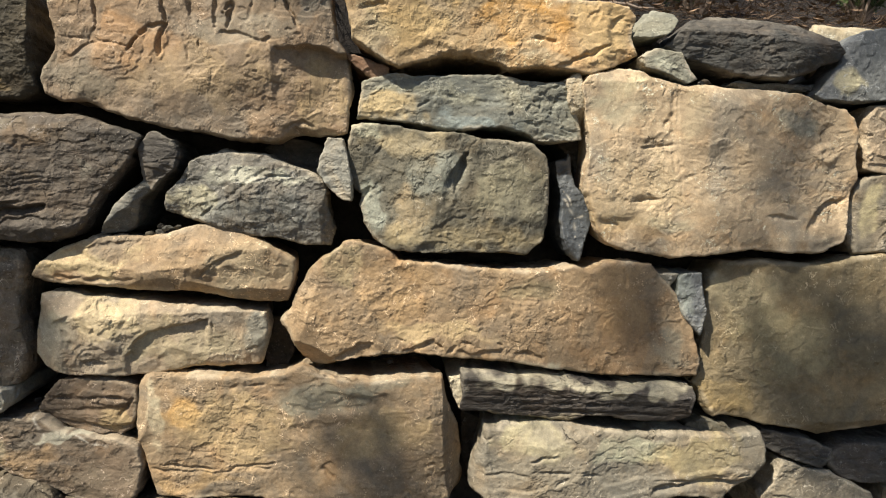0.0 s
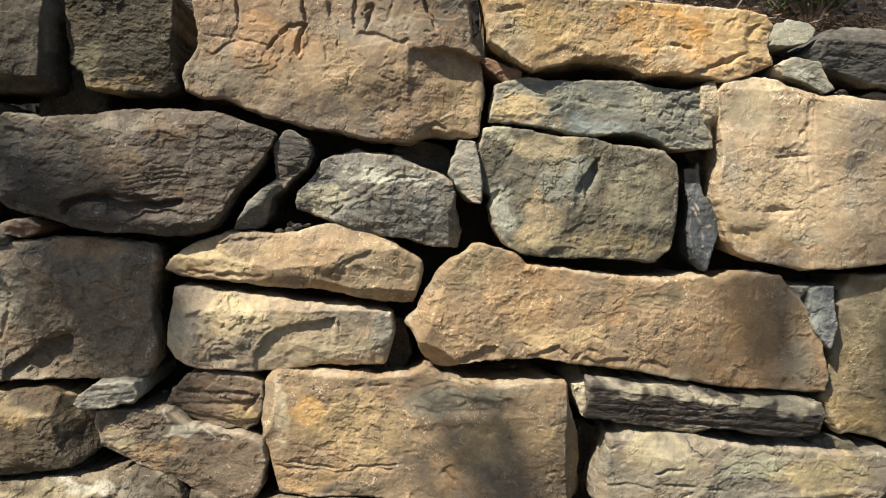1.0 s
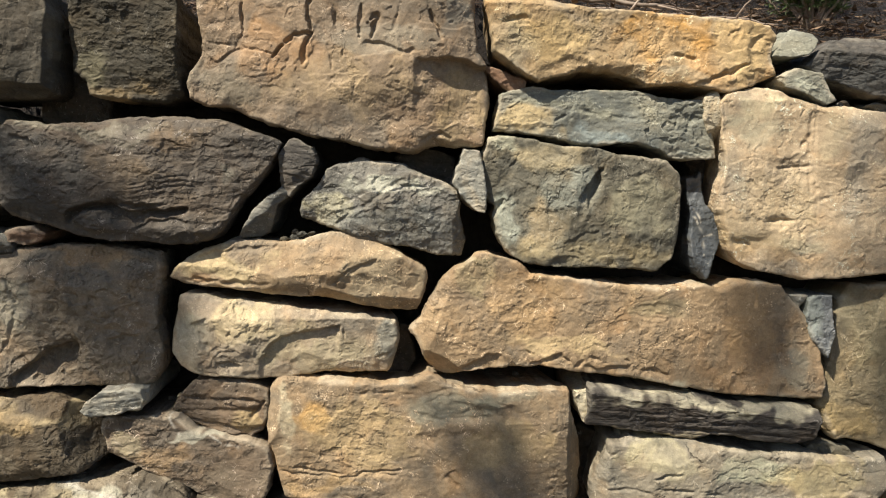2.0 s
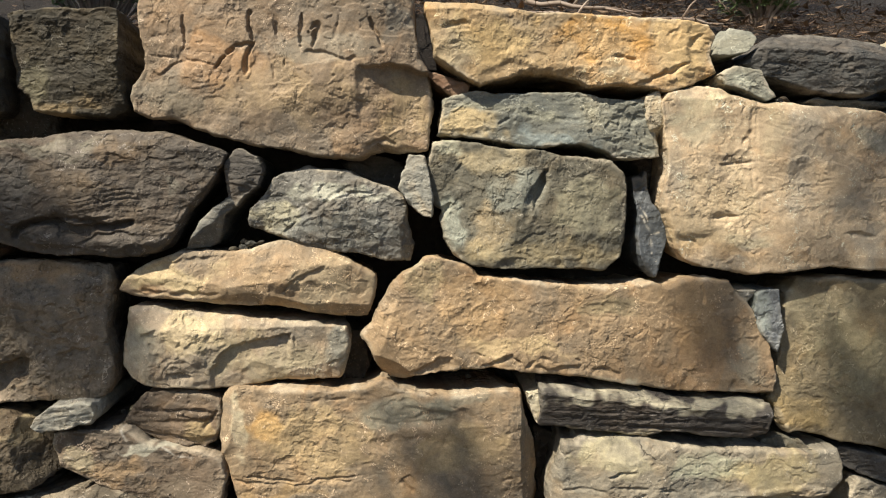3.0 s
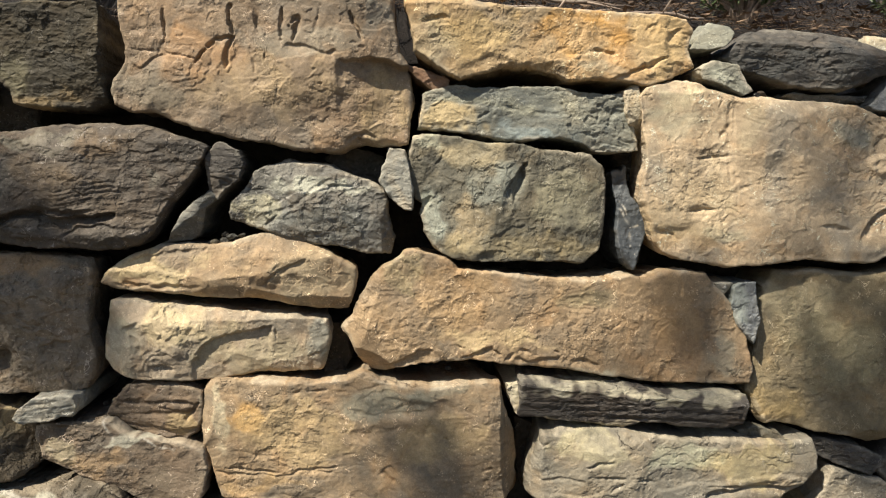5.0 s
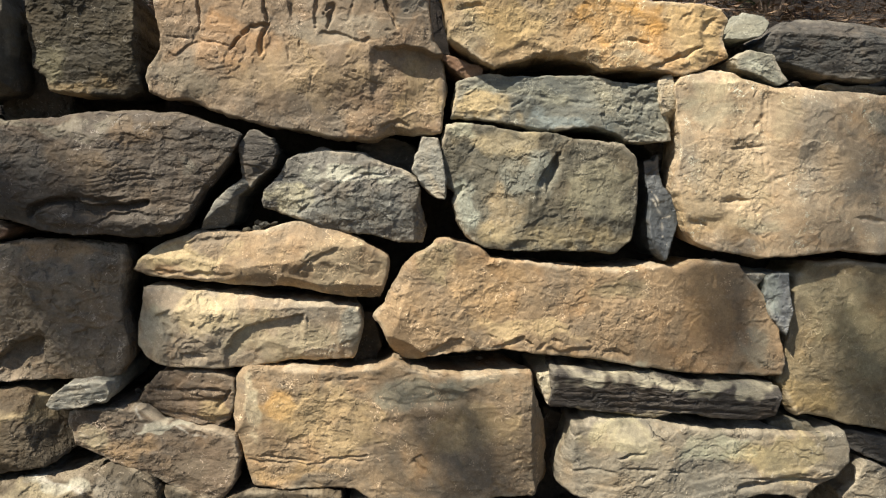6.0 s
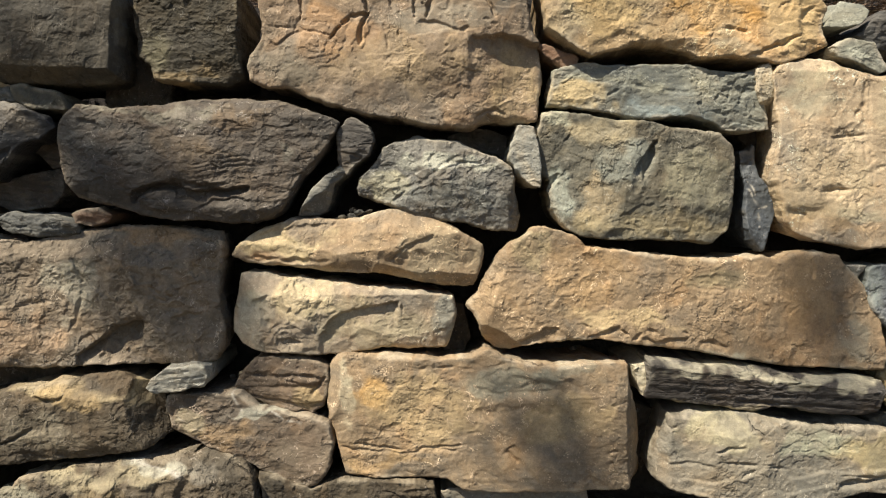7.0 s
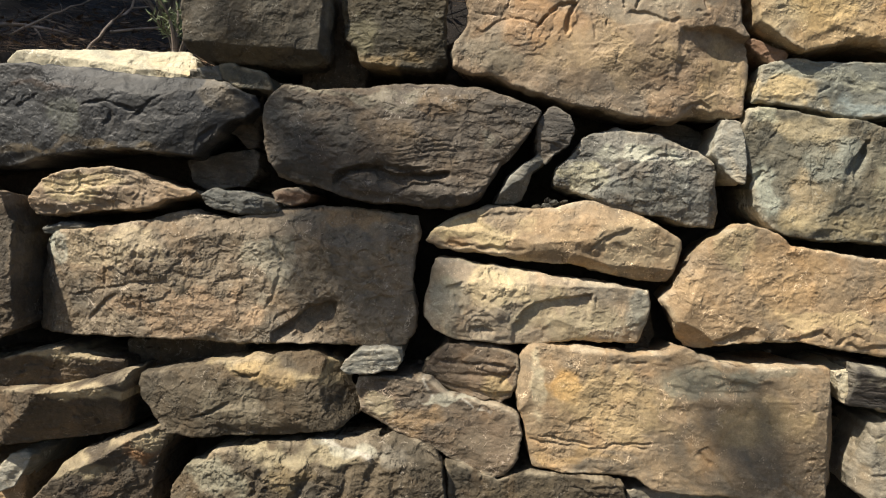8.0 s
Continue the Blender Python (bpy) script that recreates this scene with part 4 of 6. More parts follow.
stone("large tan stone with an orange-stained end", TANBIG, (-0.118, -0.015, 0.776), [(-0.287, 0.082), (-0.276, 0.095), (-0.239, 0.100), (-0.170, 0.099), (-0.101, 0.098), (-0.042, 0.106), (-0.011, 0.122), (0.018, 0.108), (0.058, 0.098), (0.119, 0.099), (0.199, 0.111), (0.235, 0.109), (0.247, 0.065), (0.270, 0.014), (0.281, -0.038), (0.281, -0.080), (0.255, -0.118), (0.188, -0.121), (0.157, -0.126), (0.065, -0.126), (0.004, -0.133), (-0.041, -0.131), (-0.077, -0.113), (-0.137, -0.113), (-0.196, -0.118), (-0.251, -0.111), (-0.264, -0.075), (-0.271, -0.045), (-0.286, -0.014), (-0.291, 0.016), (-0.294, 0.046)], ledges=[([(-0.268, -0.063), (-0.211, -0.063), (-0.156, -0.066), (-0.112, -0.057), (-0.052, -0.062)], 0.01, 0.004), ([(-0.242, -0.019), (-0.203, -0.03), (-0.153, -0.031)], 0.008, 0.002), ([(0.023, -0.058), (0.042, -0.042), (0.058, -0.057)], 0.016, 0.005), ([(-0.044, -0.033), (-0.014, -0.027)], 0.008, 0.003), ([(-0.039, 0.056), (0.021, 0.049), (0.111, 0.058)], 0.02, 0.002)], edge=0.024, rough=0.004, facet=0.002, bed=(-.08,.05,.0008), flake=0.0006, chip=0.0008,
      cuts=[(0.244, 0.014, 0.999, 0.05, 1.6), (-0.271, 0.027, -0.995, 0.1, 0.8)],
      grooves=[(-0.247, -0.057, -0.126, -0.066, 0.003, 0.004), (-0.126, -0.061, -0.007, -0.05, 0.003, 0.003), (0.034, -0.058, 0.088, -0.107, 0.005, 0.006), (0.007, 0.052, 0.208, 0.063, 0.012, 0.003), (-0.04, 0.009, 0.131, 0.013, 0.014, 0.003), (-0.135, 0.08, -0.075, 0.088, 0.004, 0.003), (0.215, -0.053, 0.236, -0.047, 0.003, 0.003)],
      dents=[(0.077, 0.056, 0.06, 0.016, -0.003, 0.8)],
      stains_and_shading=[(-0.217, 0.04, 0.034, 0.03, 0.56, 0.34, 0.126, 0.75), (-0.131, 0.015, 0.12, 0.05, 0.52, 0.39, 0.198, 0.4), (0.032, 0.064, 0.09, 0.026, 0.26, 0.26, 0.198, 0.6), (0.126, 0.084, 0.06, 0.016, 0.27, 0.27, 0.207, 0.5), (-0.266, 0.028, 0.014, 0.05, 0.58, 0.52, 0.36, 0.6), (0.132, -0.002, 0.08, 0.05, 0.4, 0.3, 0.153, 0.5), (-0.175, -0.089, 0.07, 0.014, 0.42, 0.28, 0.126, 0.5)])
stone("thin dark layered slab with its lit top edge painted pale", SLAB, (0.368, -0.03, 0.853), [(-0.212, 0.045), (-0.169, 0.042), (-0.107, 0.038), (-0.026, 0.039), (0.037, 0.032), (0.120, 0.030), (0.183, 0.031), (0.204, 0.027), (0.206, 0.007), (0.201, -0.025), (0.158, -0.034), (0.105, -0.034), (0.053, -0.027), (0.011, -0.026), (-0.019, -0.038), (-0.071, -0.034), (-0.122, -0.030), (-0.174, -0.025), (-0.213, -0.024), (-0.212, 0.012)], edge=0.010, rough=0.002, facet=0.002, bed=(-.04,.012,.0016), tilt=(0, .28), flake=0.0008, rim_tint=(0.24, 0.22, 0.18),
      cuts=[(-0.031, 0.026, 0.05, 1, 0.9)],
      grooves=[(-0.172, -0.006, 0.178, -0.007, 0.005, 0.004), (-0.183, 0.006, 0.021, 0.006, 0.004, 0.003), (-0.131, -0.018, 0.158, -0.025, 0.004, 0.003)],
      # first two entries paint the sunlit top face; the third is a pale layer
      stains_and_shading=[(-0.113, 0.036, 0.13, 0.013, 0.46, 0.42, 0.306, 1), (0.102, 0.028, 0.12, 0.010, 0.36, 0.33, 0.24, 0.9), (-0.11, -0.028, 0.11, 0.007, 0.5, 0.43, 0.288, 0.8)])
stone("small white chip stone", WHITE, (0.152, -0.01, 0.857), [(-0.018, 0.022), (-0.003, 0.026), (0.010, 0.034), (0.010, -0.023), (-0.002, -0.024), (-0.011, -0.003)], rim_tint=(0.5, 0.45, 0.34))
stone("pale greenish stone with fine cracks", GREENPALE, (0.458, -0.03, 0.716), [(-0.280, 0.001), (-0.266, 0.043), (-0.258, 0.084), (-0.237, 0.082), (-0.227, 0.092), (-0.171, 0.093), (-0.108, 0.092), (-0.045, 0.080), (0.029, 0.078), (0.103, 0.082), (0.135, 0.076), (0.194, 0.073), (0.253, 0.084), (0.268, 0.055), (0.268, 0.023), (0.248, -0.004), (0.212, -0.019), (0.186, -0.045), (0.143, -0.034), (0.100, -0.032), (0.047, -0.052), (0.006, -0.063), (-0.079, -0.063), (-0.174, -0.056), (-0.247, -0.048), (-0.280, -0.030)], ledges=[([(-0.185, 0.025), (-0.157, 0.033), (-0.121, 0.038)], 0.01, 0.005), ([(-0.267, 0.004), (-0.227, 0.009), (-0.175, 0.005)], 0.01, 0.004), ([(0.046, -0.024), (0.077, -0.013), (0.129, -0.003), (0.204, -0.004), (0.247, 0.0)], 0.02, 0.008)], edge=0.02, rough=0.004, facet=0.003, bed=(.06,.035,.003), flake=0.0010, chip=0.0014,
      cuts=[(-0.116, 0.07, 0.03, 1, 0.5), (-0.251, 0.011, -1, 0, 0.9)],
      grooves=[(-0.174, 0.007, -0.071, 0.006, 0.003, 0.004), (-0.076, 0.087, -0.054, 0.056, 0.005, 0.004), (0.055, -0.01, 0.236, 0.003, 0.004, 0.004), (-0.174, 0.025, -0.118, 0.047, 0.003, 0.004), (-0.13, -0.016, -0.095, 0.002, 0.003, 0.004), (-0.095, 0.002, -0.037, -0.003, 0.003, 0.004), (0.049, -0.03, 0.117, -0.011, 0.004, 0.005), (0.117, -0.011, 0.213, -0.008, 0.004, 0.005)],
      stains_and_shading=[(0.126, 0.033, 0.09, 0.035, 0.46, 0.38, 0.198, 0.6), (0.02, 0.047, 0.07, 0.026, 0.36, 0.37, 0.261, 0.6), (-0.156, 0.054, 0.09, 0.03, 0.56, 0.5, 0.306, 0.5)])
stone("large sandy square stone with grey blotches", SAND, (0.606, -0.015, 1.28), [(-0.263, 0.133), (-0.252, 0.148), (-0.207, 0.164), (-0.176, 0.167), (-0.150, 0.161), (-0.129, 0.151), (-0.082, 0.142), (-0.030, 0.145), (0.012, 0.141), (0.075, 0.141), (0.139, 0.139), (0.183, 0.124), (0.227, 0.116), (0.244, 0.102), (0.253, 0.072), (0.251, 0.031), (0.258, -0.010), (0.246, -0.042), (0.243, -0.093), (0.237, -0.120), (0.195, -0.145), (0.130, -0.146), (0.066, -0.142), (0.003, -0.153), (-0.071, -0.163), (-0.123, -0.160), (-0.176, -0.152), (-0.208, -0.139), (-0.222, -0.114), (-0.232, -0.084), (-0.242, -0.055), (-0.247, -0.015), (-0.244, 0.025), (-0.253, 0.084)], ledges=[([(-0.156, 0.031), (-0.139, 0.038), (-0.113, 0.037), (-0.093, 0.041)], 0.014, 0.004), ([(-0.158, -0.063), (-0.133, -0.057), (-0.107, -0.06)], 0.012, 0.003), ([(-0.223, -0.099), (-0.197, -0.103), (-0.175, -0.114)], 0.02, 0.005), ([(0.079, -0.083), (0.106, -0.081), (0.141, -0.085)], 0.008, 0.003), ([(0.161, -0.102), (0.175, -0.076), (0.19, -0.056), (0.21, -0.045), (0.237, -0.042)], 0.045, 0.006), ([(0.176, 0.035), (0.197, 0.048)], 0.016, 0.005)], edge=0.024, rough=0.004, facet=0.002, flake=0.0007, chip=0.0008, rim_tint=(0.55, 0.46, 0.33),
      cuts=[(-0.052, 0.123, 0, 1, 0.5)],
      grooves=[(-0.099, 0.127, -0.089, -0.017, 0.005, 0.003), (-0.093, -0.037, -0.043, -0.005, 0.005, 0.002), (0.177, -0.101, 0.195, -0.059, 0.004, 0.004), (0.195, -0.059, 0.237, -0.044, 0.004, 0.004), (0.095, -0.084, 0.144, -0.087, 0.004, 0.004), (-0.096, 0.092, -0.11, 0.067, 0.006, 0.003), (-0.153, 0.028, -0.124, 0.037, 0.004, 0.004), (-0.124, 0.037, -0.09, 0.037, 0.004, 0.004), (-0.158, -0.069, -0.133, -0.059, 0.003, 0.003), (-0.133, -0.059, -0.117, -0.065, 0.003, 0.003), (-0.09, 0.126, -0.087, 0.033, 0.003, 0.002), (-0.087, 0.033, -0.074, -0.062, 0.003, 0.002)],
      dents=[(-0.123, 0.033, 0.034, 0.014, -0.003, 1), (-0.148, -0.065, 0.024, 0.012, -0.003, 1), (-0.191, -0.112, 0.04, 0.018, -0.004, 1), (0.198, 0.033, 0.022, 0.018, 0.005, 0.6)],
      stains_and_shading=[(-0.189, 0.097, 0.045, 0.026, 0.36, 0.34, 0.243, 0.7), (-0.05, 0.095, 0.026, 0.04, 0.42, 0.36, 0.234, 0.5), (-0.088, -0.098, 0.04, 0.02, 0.38, 0.35, 0.243, 0.6), (-0.196, -0.108, 0.04, 0.024, 0.4, 0.28, 0.144, 0.6), (0.14, 0.085, 0.04, 0.026, 0.33, 0.33, 0.261, 0.6), (-0.154, -0.05, 0.08, 0.09, 0.58, 0.47, 0.279, 0.35), (-0.187, 0.141, 0.05, 0.018, 0.62, 0.55, 0.36, 0.6), (-0.117, -0.134, 0.06, 0.018, 0.52, 0.35, 0.18, 0.5)])
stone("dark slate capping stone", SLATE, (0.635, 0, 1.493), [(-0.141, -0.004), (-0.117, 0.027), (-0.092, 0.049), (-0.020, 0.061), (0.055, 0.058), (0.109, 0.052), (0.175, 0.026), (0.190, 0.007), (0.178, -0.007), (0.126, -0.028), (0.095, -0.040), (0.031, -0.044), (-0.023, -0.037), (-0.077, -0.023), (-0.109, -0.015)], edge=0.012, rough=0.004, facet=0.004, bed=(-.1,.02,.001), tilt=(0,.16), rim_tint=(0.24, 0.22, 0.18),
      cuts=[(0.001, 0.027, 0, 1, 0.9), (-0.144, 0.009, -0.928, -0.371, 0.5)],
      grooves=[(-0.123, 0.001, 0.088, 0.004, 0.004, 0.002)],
      # first entry: shade on the lower face, put into the colour
      stains_and_shading=[(-0.007, -0.01, 0.17, 0.034, 0.055, 0.058, 0.056, 0.85), (-0.166, 0.028, 0.04, 0.02, 0.42, 0.43, 0.324, 0.9)])
stone("pale green-grey stone with a sloping top", GREEN, (0.474, 0.01, 1.53), [(-0.040, -0.024), (-0.026, 0.000), (-0.002, 0.028), (0.034, 0.021), (0.040, 0.008), (0.021, -0.016), (-0.014, -0.026)], edge=0.008, tilt=(0.1, -0.7), rim_tint=(0.36, 0.36, 0.3))
stone("pale grey angular chip stone", GREEN, (0.503, -0.01, 1.458), [(-0.055, 0.011), (-0.028, 0.025), (0.014, 0.020), (0.023, 0.001), (0.043, -0.022), (0.028, -0.030), (-0.004, -0.017), (-0.046, -0.008)],
      stains_and_shading=[(-0.022, 0.006, 0.026, 0.014, 0.42, 0.42, 0.33, 0.8)])
stone("thin grey sliver stone", SLATEGREY, (0.709, 0.03, 1.437), [(-0.081, -0.001), (-0.070, 0.003), (0.039, 0.004), (0.081, 0.007), (0.078, -0.002), (0.029, -0.007), (-0.048, -0.007)], rim_tint=(0.28, 0.27, 0.23))
stone("blue-grey slate capping stone", BLUESLATE, (0.901, 0, 1.489), [(-0.115, -0.063), (-0.096, -0.036), (-0.076, -0.010), (-0.069, 0.026), (-0.038, 0.054), (0.037, 0.064), (0.168, 0.031), (0.176, -0.051), (0.014, -0.069), (-0.060, -0.073), (-0.103, -0.073)], edge=0.012, rough=0.003, facet=0.003, rim_tint=(0.28, 0.28, 0.26),
      cuts=[(-0.047, -0.014, -0.894, 0.447, 0.4)],
      stains_and_shading=[(-0.066, -0.046, 0.02, 0.03, 0.44, 0.4, 0.252, 0.7)])
stone("sandy stone beside the square stone", PALE2, (0.978, 0, 1.349), [(-0.091, -0.057), (-0.097, -0.015), (-0.095, 0.031), (-0.083, 0.058), (-0.027, 0.066), (0.101, 0.068), (0.114, -0.057), (-0.050, -0.063)], rim_tint=(0.52, 0.44, 0.31))
stone("pale greenish rounded stone", GREENPALE, (0.976, 0, 1.208), [(-0.115, -0.016), (-0.112, 0.015), (-0.104, 0.047), (-0.079, 0.069), (-0.013, 0.078), (0.118, 0.063), (0.130, -0.053), (-0.044, -0.066), (-0.094, -0.071), (-0.106, -0.053)],
      stains_and_shading=[(-0.077, 0.012, 0.03, 0.04, 0.6, 0.52, 0.297, 0.6)])
stone("large smooth olive-brown stone", OLIVE2, (0.858, 0, 0.963), [(-0.270, -0.082), (-0.260, -0.039), (-0.253, 0.014), (-0.261, 0.045), (-0.254, 0.098), (-0.248, 0.119), (-0.225, 0.145), (-0.166, 0.151), (-0.078, 0.149), (-0.013, 0.153), (0.020, 0.166), (0.119, 0.176), (0.317, 0.184), (0.374, -0.132), (0.149, -0.142), (0.093, -0.154), (0.037, -0.161), (-0.018, -0.173), (-0.075, -0.158), (-0.131, -0.152), (-0.187, -0.139), (-0.229, -0.140), (-0.243, -0.119), (-0.258, -0.092)], edge=0.03, rough=0.004, facet=0.002, flake=0.0007, chip=0.0010,
      cuts=[(-0.22, 0.11, -0.573, 0.819, 0.5), (-0.024, -0.15, 0.1, -0.995, 0.7)],
      dents=[(-0.175, 0.091, 0.06, 0.04, 0.004, 0.8)],
      stains_and_shading=[(-0.175, 0.091, 0.06, 0.04, 0.42, 0.36, 0.225, 0.6), (-0.204, -0.1, 0.06, 0.03, 0.44, 0.32, 0.144, 0.6), (-0.092, 0.009, 0.08, 0.07, 0.3, 0.27, 0.162, 0.5)])
stone("narrow grey-green sliver stone", BLUESLATE, (0.57, -0.01, 1.035), [(-0.028, 0.040), (-0.018, 0.050), (0.010, 0.054), (0.017, 0.016), (0.025, -0.020), (0.019, -0.041), (0.015, -0.059), (-0.001, -0.042), (-0.017, -0.022), (-0.030, 0.014)], edge=0.006, rough=0.002, facet=0.004, flake=0.0006, chip=0.0006, rim_tint=(0.28, 0.27, 0.23),
      stains_and_shading=[(-0.007, 0.016, 0.02, 0.04, 0.36, 0.4, 0.342, 0.5)])
stone("tiny pale chip stone", PALEGREY, (0.524, 0, 1.069), [(-0.017, 0.013), (0.017, 0.013), (0.012, -0.000), (0.003, -0.009)])
stone("small flat olive chip stone", OLIVE, (0.628, 0.01, 0.794), [(-0.047, -0.007), (-0.044, 0.009), (-0.012, 0.018), (0.027, 0.010), (0.048, -0.005), (0.043, -0.016), (-0.004, -0.014), (-0.037, -0.013)])
stone("slanting dark slate chip stone", SLATE, (0.8, 0.01, 0.759), [(-0.073, 0.025), (-0.066, 0.036), (-0.032, 0.032), (0.036, 0.017), (0.074, 0.001), (0.073, -0.018), (0.052, -0.034), (0.017, -0.026), (-0.029, -0.012), (-0.064, 0.004)], rim_tint=(0.24, 0.22, 0.18))
stone("flat dark slate stone", SLATE, (1.004, 0.01, 0.734), [(-0.132, -0.002), (-0.126, 0.020), (-0.099, 0.034), (0.149, 0.042), (0.156, -0.031), (-0.070, -0.036), (-0.105, -0.029)], rim_tint=(0.24, 0.22, 0.18))
stone("pale greenish stone low in the wall", GREENPALE, (0.868, 0, 0.666), [(-0.129, -0.000), (-0.109, 0.024), (-0.101, 0.057), (-0.093, 0.070), (-0.056, 0.060), (0.001, 0.050), (0.036, 0.032), (0.078, 0.016), (0.091, -0.006), (0.089, -0.051), (-0.125, -0.053)])
stone("pale greenish stone low in the wall", GREENPALE, (1.063, 0, 0.643), [(-0.073, 0.047), (0.064, 0.051), (0.074, -0.051), (-0.061, -0.041)])
stone("blue-grey spike-shaped stone with white veins", SPIKE, (0.348, 0.03, 1.191), [(-0.035, 0.085), (-0.016, 0.088), (-0.009, 0.101), (-0.004, 0.066), (0.002, 0.044), (0.021, 0.029), (0.037, 0.009), (0.038, -0.014), (0.027, -0.041), (0.020, -0.062), (0.012, -0.091), (-0.002, -0.077), (-0.017, -0.054), (-0.023, -0.023), (-0.020, 0.014), (-0.028, 0.054)], edge=0.006, rough=0.002, facet=0.006, flake=0.0004, chip=0.0006, rim_tint=(0.17, 0.16, 0.14),
      veins=[(-0.016, 0.018, 0.004, -0.012, 0.002), (0.004, -0.012, 0.017, -0.006, 0.002), (0.004, -0.012, 0, -0.043, 0.002), (0, -0.043, 0.009, -0.059, 0.002), (-0.014, 0.033, -0.003, 0.013, 0.002)])
stone("large dark brown-grey stone with a hollow underside", DARKBIG, (-0.661, -0.01, 1.204), [(-0.244, 0.042), (-0.231, 0.063), (-0.212, 0.080), (-0.182, 0.081), (-0.152, 0.076), (-0.112, 0.082), (-0.063, 0.089), (-0.015, 0.101), (0.030, 0.106), (0.084, 0.106), (0.133, 0.109), (0.184, 0.096), (0.229, 0.084), (0.245, 0.076), (0.229, 0.043), (0.212, 0.017), (0.185, -0.015), (0.170, -0.042), (0.156, -0.073), (0.136, -0.094), (0.105, -0.104), (0.066, -0.108), (0.026, -0.105), (-0.004, -0.106), (-0.054, -0.108), (-0.095, -0.102), (-0.136, -0.091), (-0.177, -0.084), (-0.208, -0.074), (-0.225, -0.055), (-0.238, -0.022), (-0.244, 0.012)], ledges=[([(-0.111, -0.072), (-0.086, -0.053), (-0.059, -0.043), (-0.024, -0.047), (0.006, -0.051), (0.06, -0.05), (0.099, -0.037)], 0.034, 0.02), ([(0.004, -0.083), (0.033, -0.07), (0.072, -0.064), (0.102, -0.068)], 0.02, 0.007), ([(-0.213, 0.054), (-0.179, 0.062), (-0.162, 0.044)], 0.03, 0.006)], edge=0.022, rough=0.006, facet=0.003, bed=(.1,.02,.0015), flake=0.0011, chip=0.0016, rim_tint=(0.2, 0.16, 0.115),
      cuts=[(0.028, 0.072, 0, 1, 0.7), (0.157, -0.033, 0.707, -0.707, 0.6), (-0.202, -0.009, -0.981, -0.196, 0.6), (-0.137, -0.062, -0.371, -0.928, 0.5)],
      grooves=[(-0.103, -0.081, -0.08, -0.057, 0.006, 0.008), (-0.08, -0.057, -0.01, -0.043, 0.006, 0.009), (-0.01, -0.043, 0.049, -0.052, 0.006, 0.008), (0.049, -0.052, 0.071, -0.054, 0.004, 0.005), (-0.003, -0.012, 0.094, 0.01, 0.002, 0.002), (-0.007, -0.02, 0.099, 0.003, 0.002, 0.002), (-0.011, -0.029, 0.103, -0.004, 0.002, 0.002), (-0.01, -0.037, 0.104, -0.012, 0.002, 0.002), (0, -0.039, 0.097, -0.018, 0.003, 0.002), (0.001, -0.051, 0.089, -0.036, 0.004, 0.004), (-0.155, 0.015, -0.096, 0.026, 0.003, 0.002), (-0.066, 0.029, -0.018, 0.043, 0.003, 0.002), (-0.018, 0.043, 0.032, 0.041, 0.003, 0.002), (-0.162, -0.015, -0.131, -0.024, 0.003, 0.003), (-0.131, -0.024, -0.102, -0.017, 0.003, 0.003)],
      dents=[(-0.056, -0.076, 0.04, 0.016, 0.005, 0.6), (0.083, -0.075, 0.05, 0.02, 0.005, 0.6)],
      # third entry: the lit, dusty upper edge, painted pale
      stains_and_shading=[(-0.016, 0.019, 0.07, 0.036, 0.167, 0.118, 0.067, 0.5), (0.059, 0.065, 0.04, 0.014, 0.198, 0.136, 0.078, 0.6), (-0.071, 0.072, 0.13, 0.01, 0.223, 0.205, 0.157, 0.7), (0.161, 0.026, 0.02, 0.014, 0.186, 0.174, 0.14, 0.7), (-0.206, 0.03, 0.04, 0.03, 0.099, 0.099, 0.089, 0.5), (-0.178, -0.056, 0.06, 0.03, 0.05, 0.05, 0.047, 0.5)])
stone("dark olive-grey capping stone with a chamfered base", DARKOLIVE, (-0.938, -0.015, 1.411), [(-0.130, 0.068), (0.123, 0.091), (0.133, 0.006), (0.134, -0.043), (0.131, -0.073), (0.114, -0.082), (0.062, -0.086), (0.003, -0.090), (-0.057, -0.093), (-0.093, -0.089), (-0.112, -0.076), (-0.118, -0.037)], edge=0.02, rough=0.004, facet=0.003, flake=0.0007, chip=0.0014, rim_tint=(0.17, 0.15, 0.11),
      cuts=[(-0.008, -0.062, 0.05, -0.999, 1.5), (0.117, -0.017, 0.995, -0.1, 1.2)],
      stains_and_shading=[(0.013, -0.07, 0.09, 0.012, 0.155, 0.118, 0.067, 0.5)])
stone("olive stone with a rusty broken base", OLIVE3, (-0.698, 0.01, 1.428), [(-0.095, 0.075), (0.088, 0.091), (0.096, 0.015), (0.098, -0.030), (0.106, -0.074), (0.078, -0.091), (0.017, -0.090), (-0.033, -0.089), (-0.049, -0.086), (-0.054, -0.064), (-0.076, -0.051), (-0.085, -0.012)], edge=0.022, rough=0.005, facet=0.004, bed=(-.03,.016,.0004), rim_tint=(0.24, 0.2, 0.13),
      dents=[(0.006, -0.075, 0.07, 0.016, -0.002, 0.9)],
      stains_and_shading=[(0.007, -0.079, 0.06, 0.014, 0.285, 0.211, 0.112, 0.8), (-0.048, -0.03, 0.04, 0.03, 0.198, 0.18, 0.112, 0.6)])
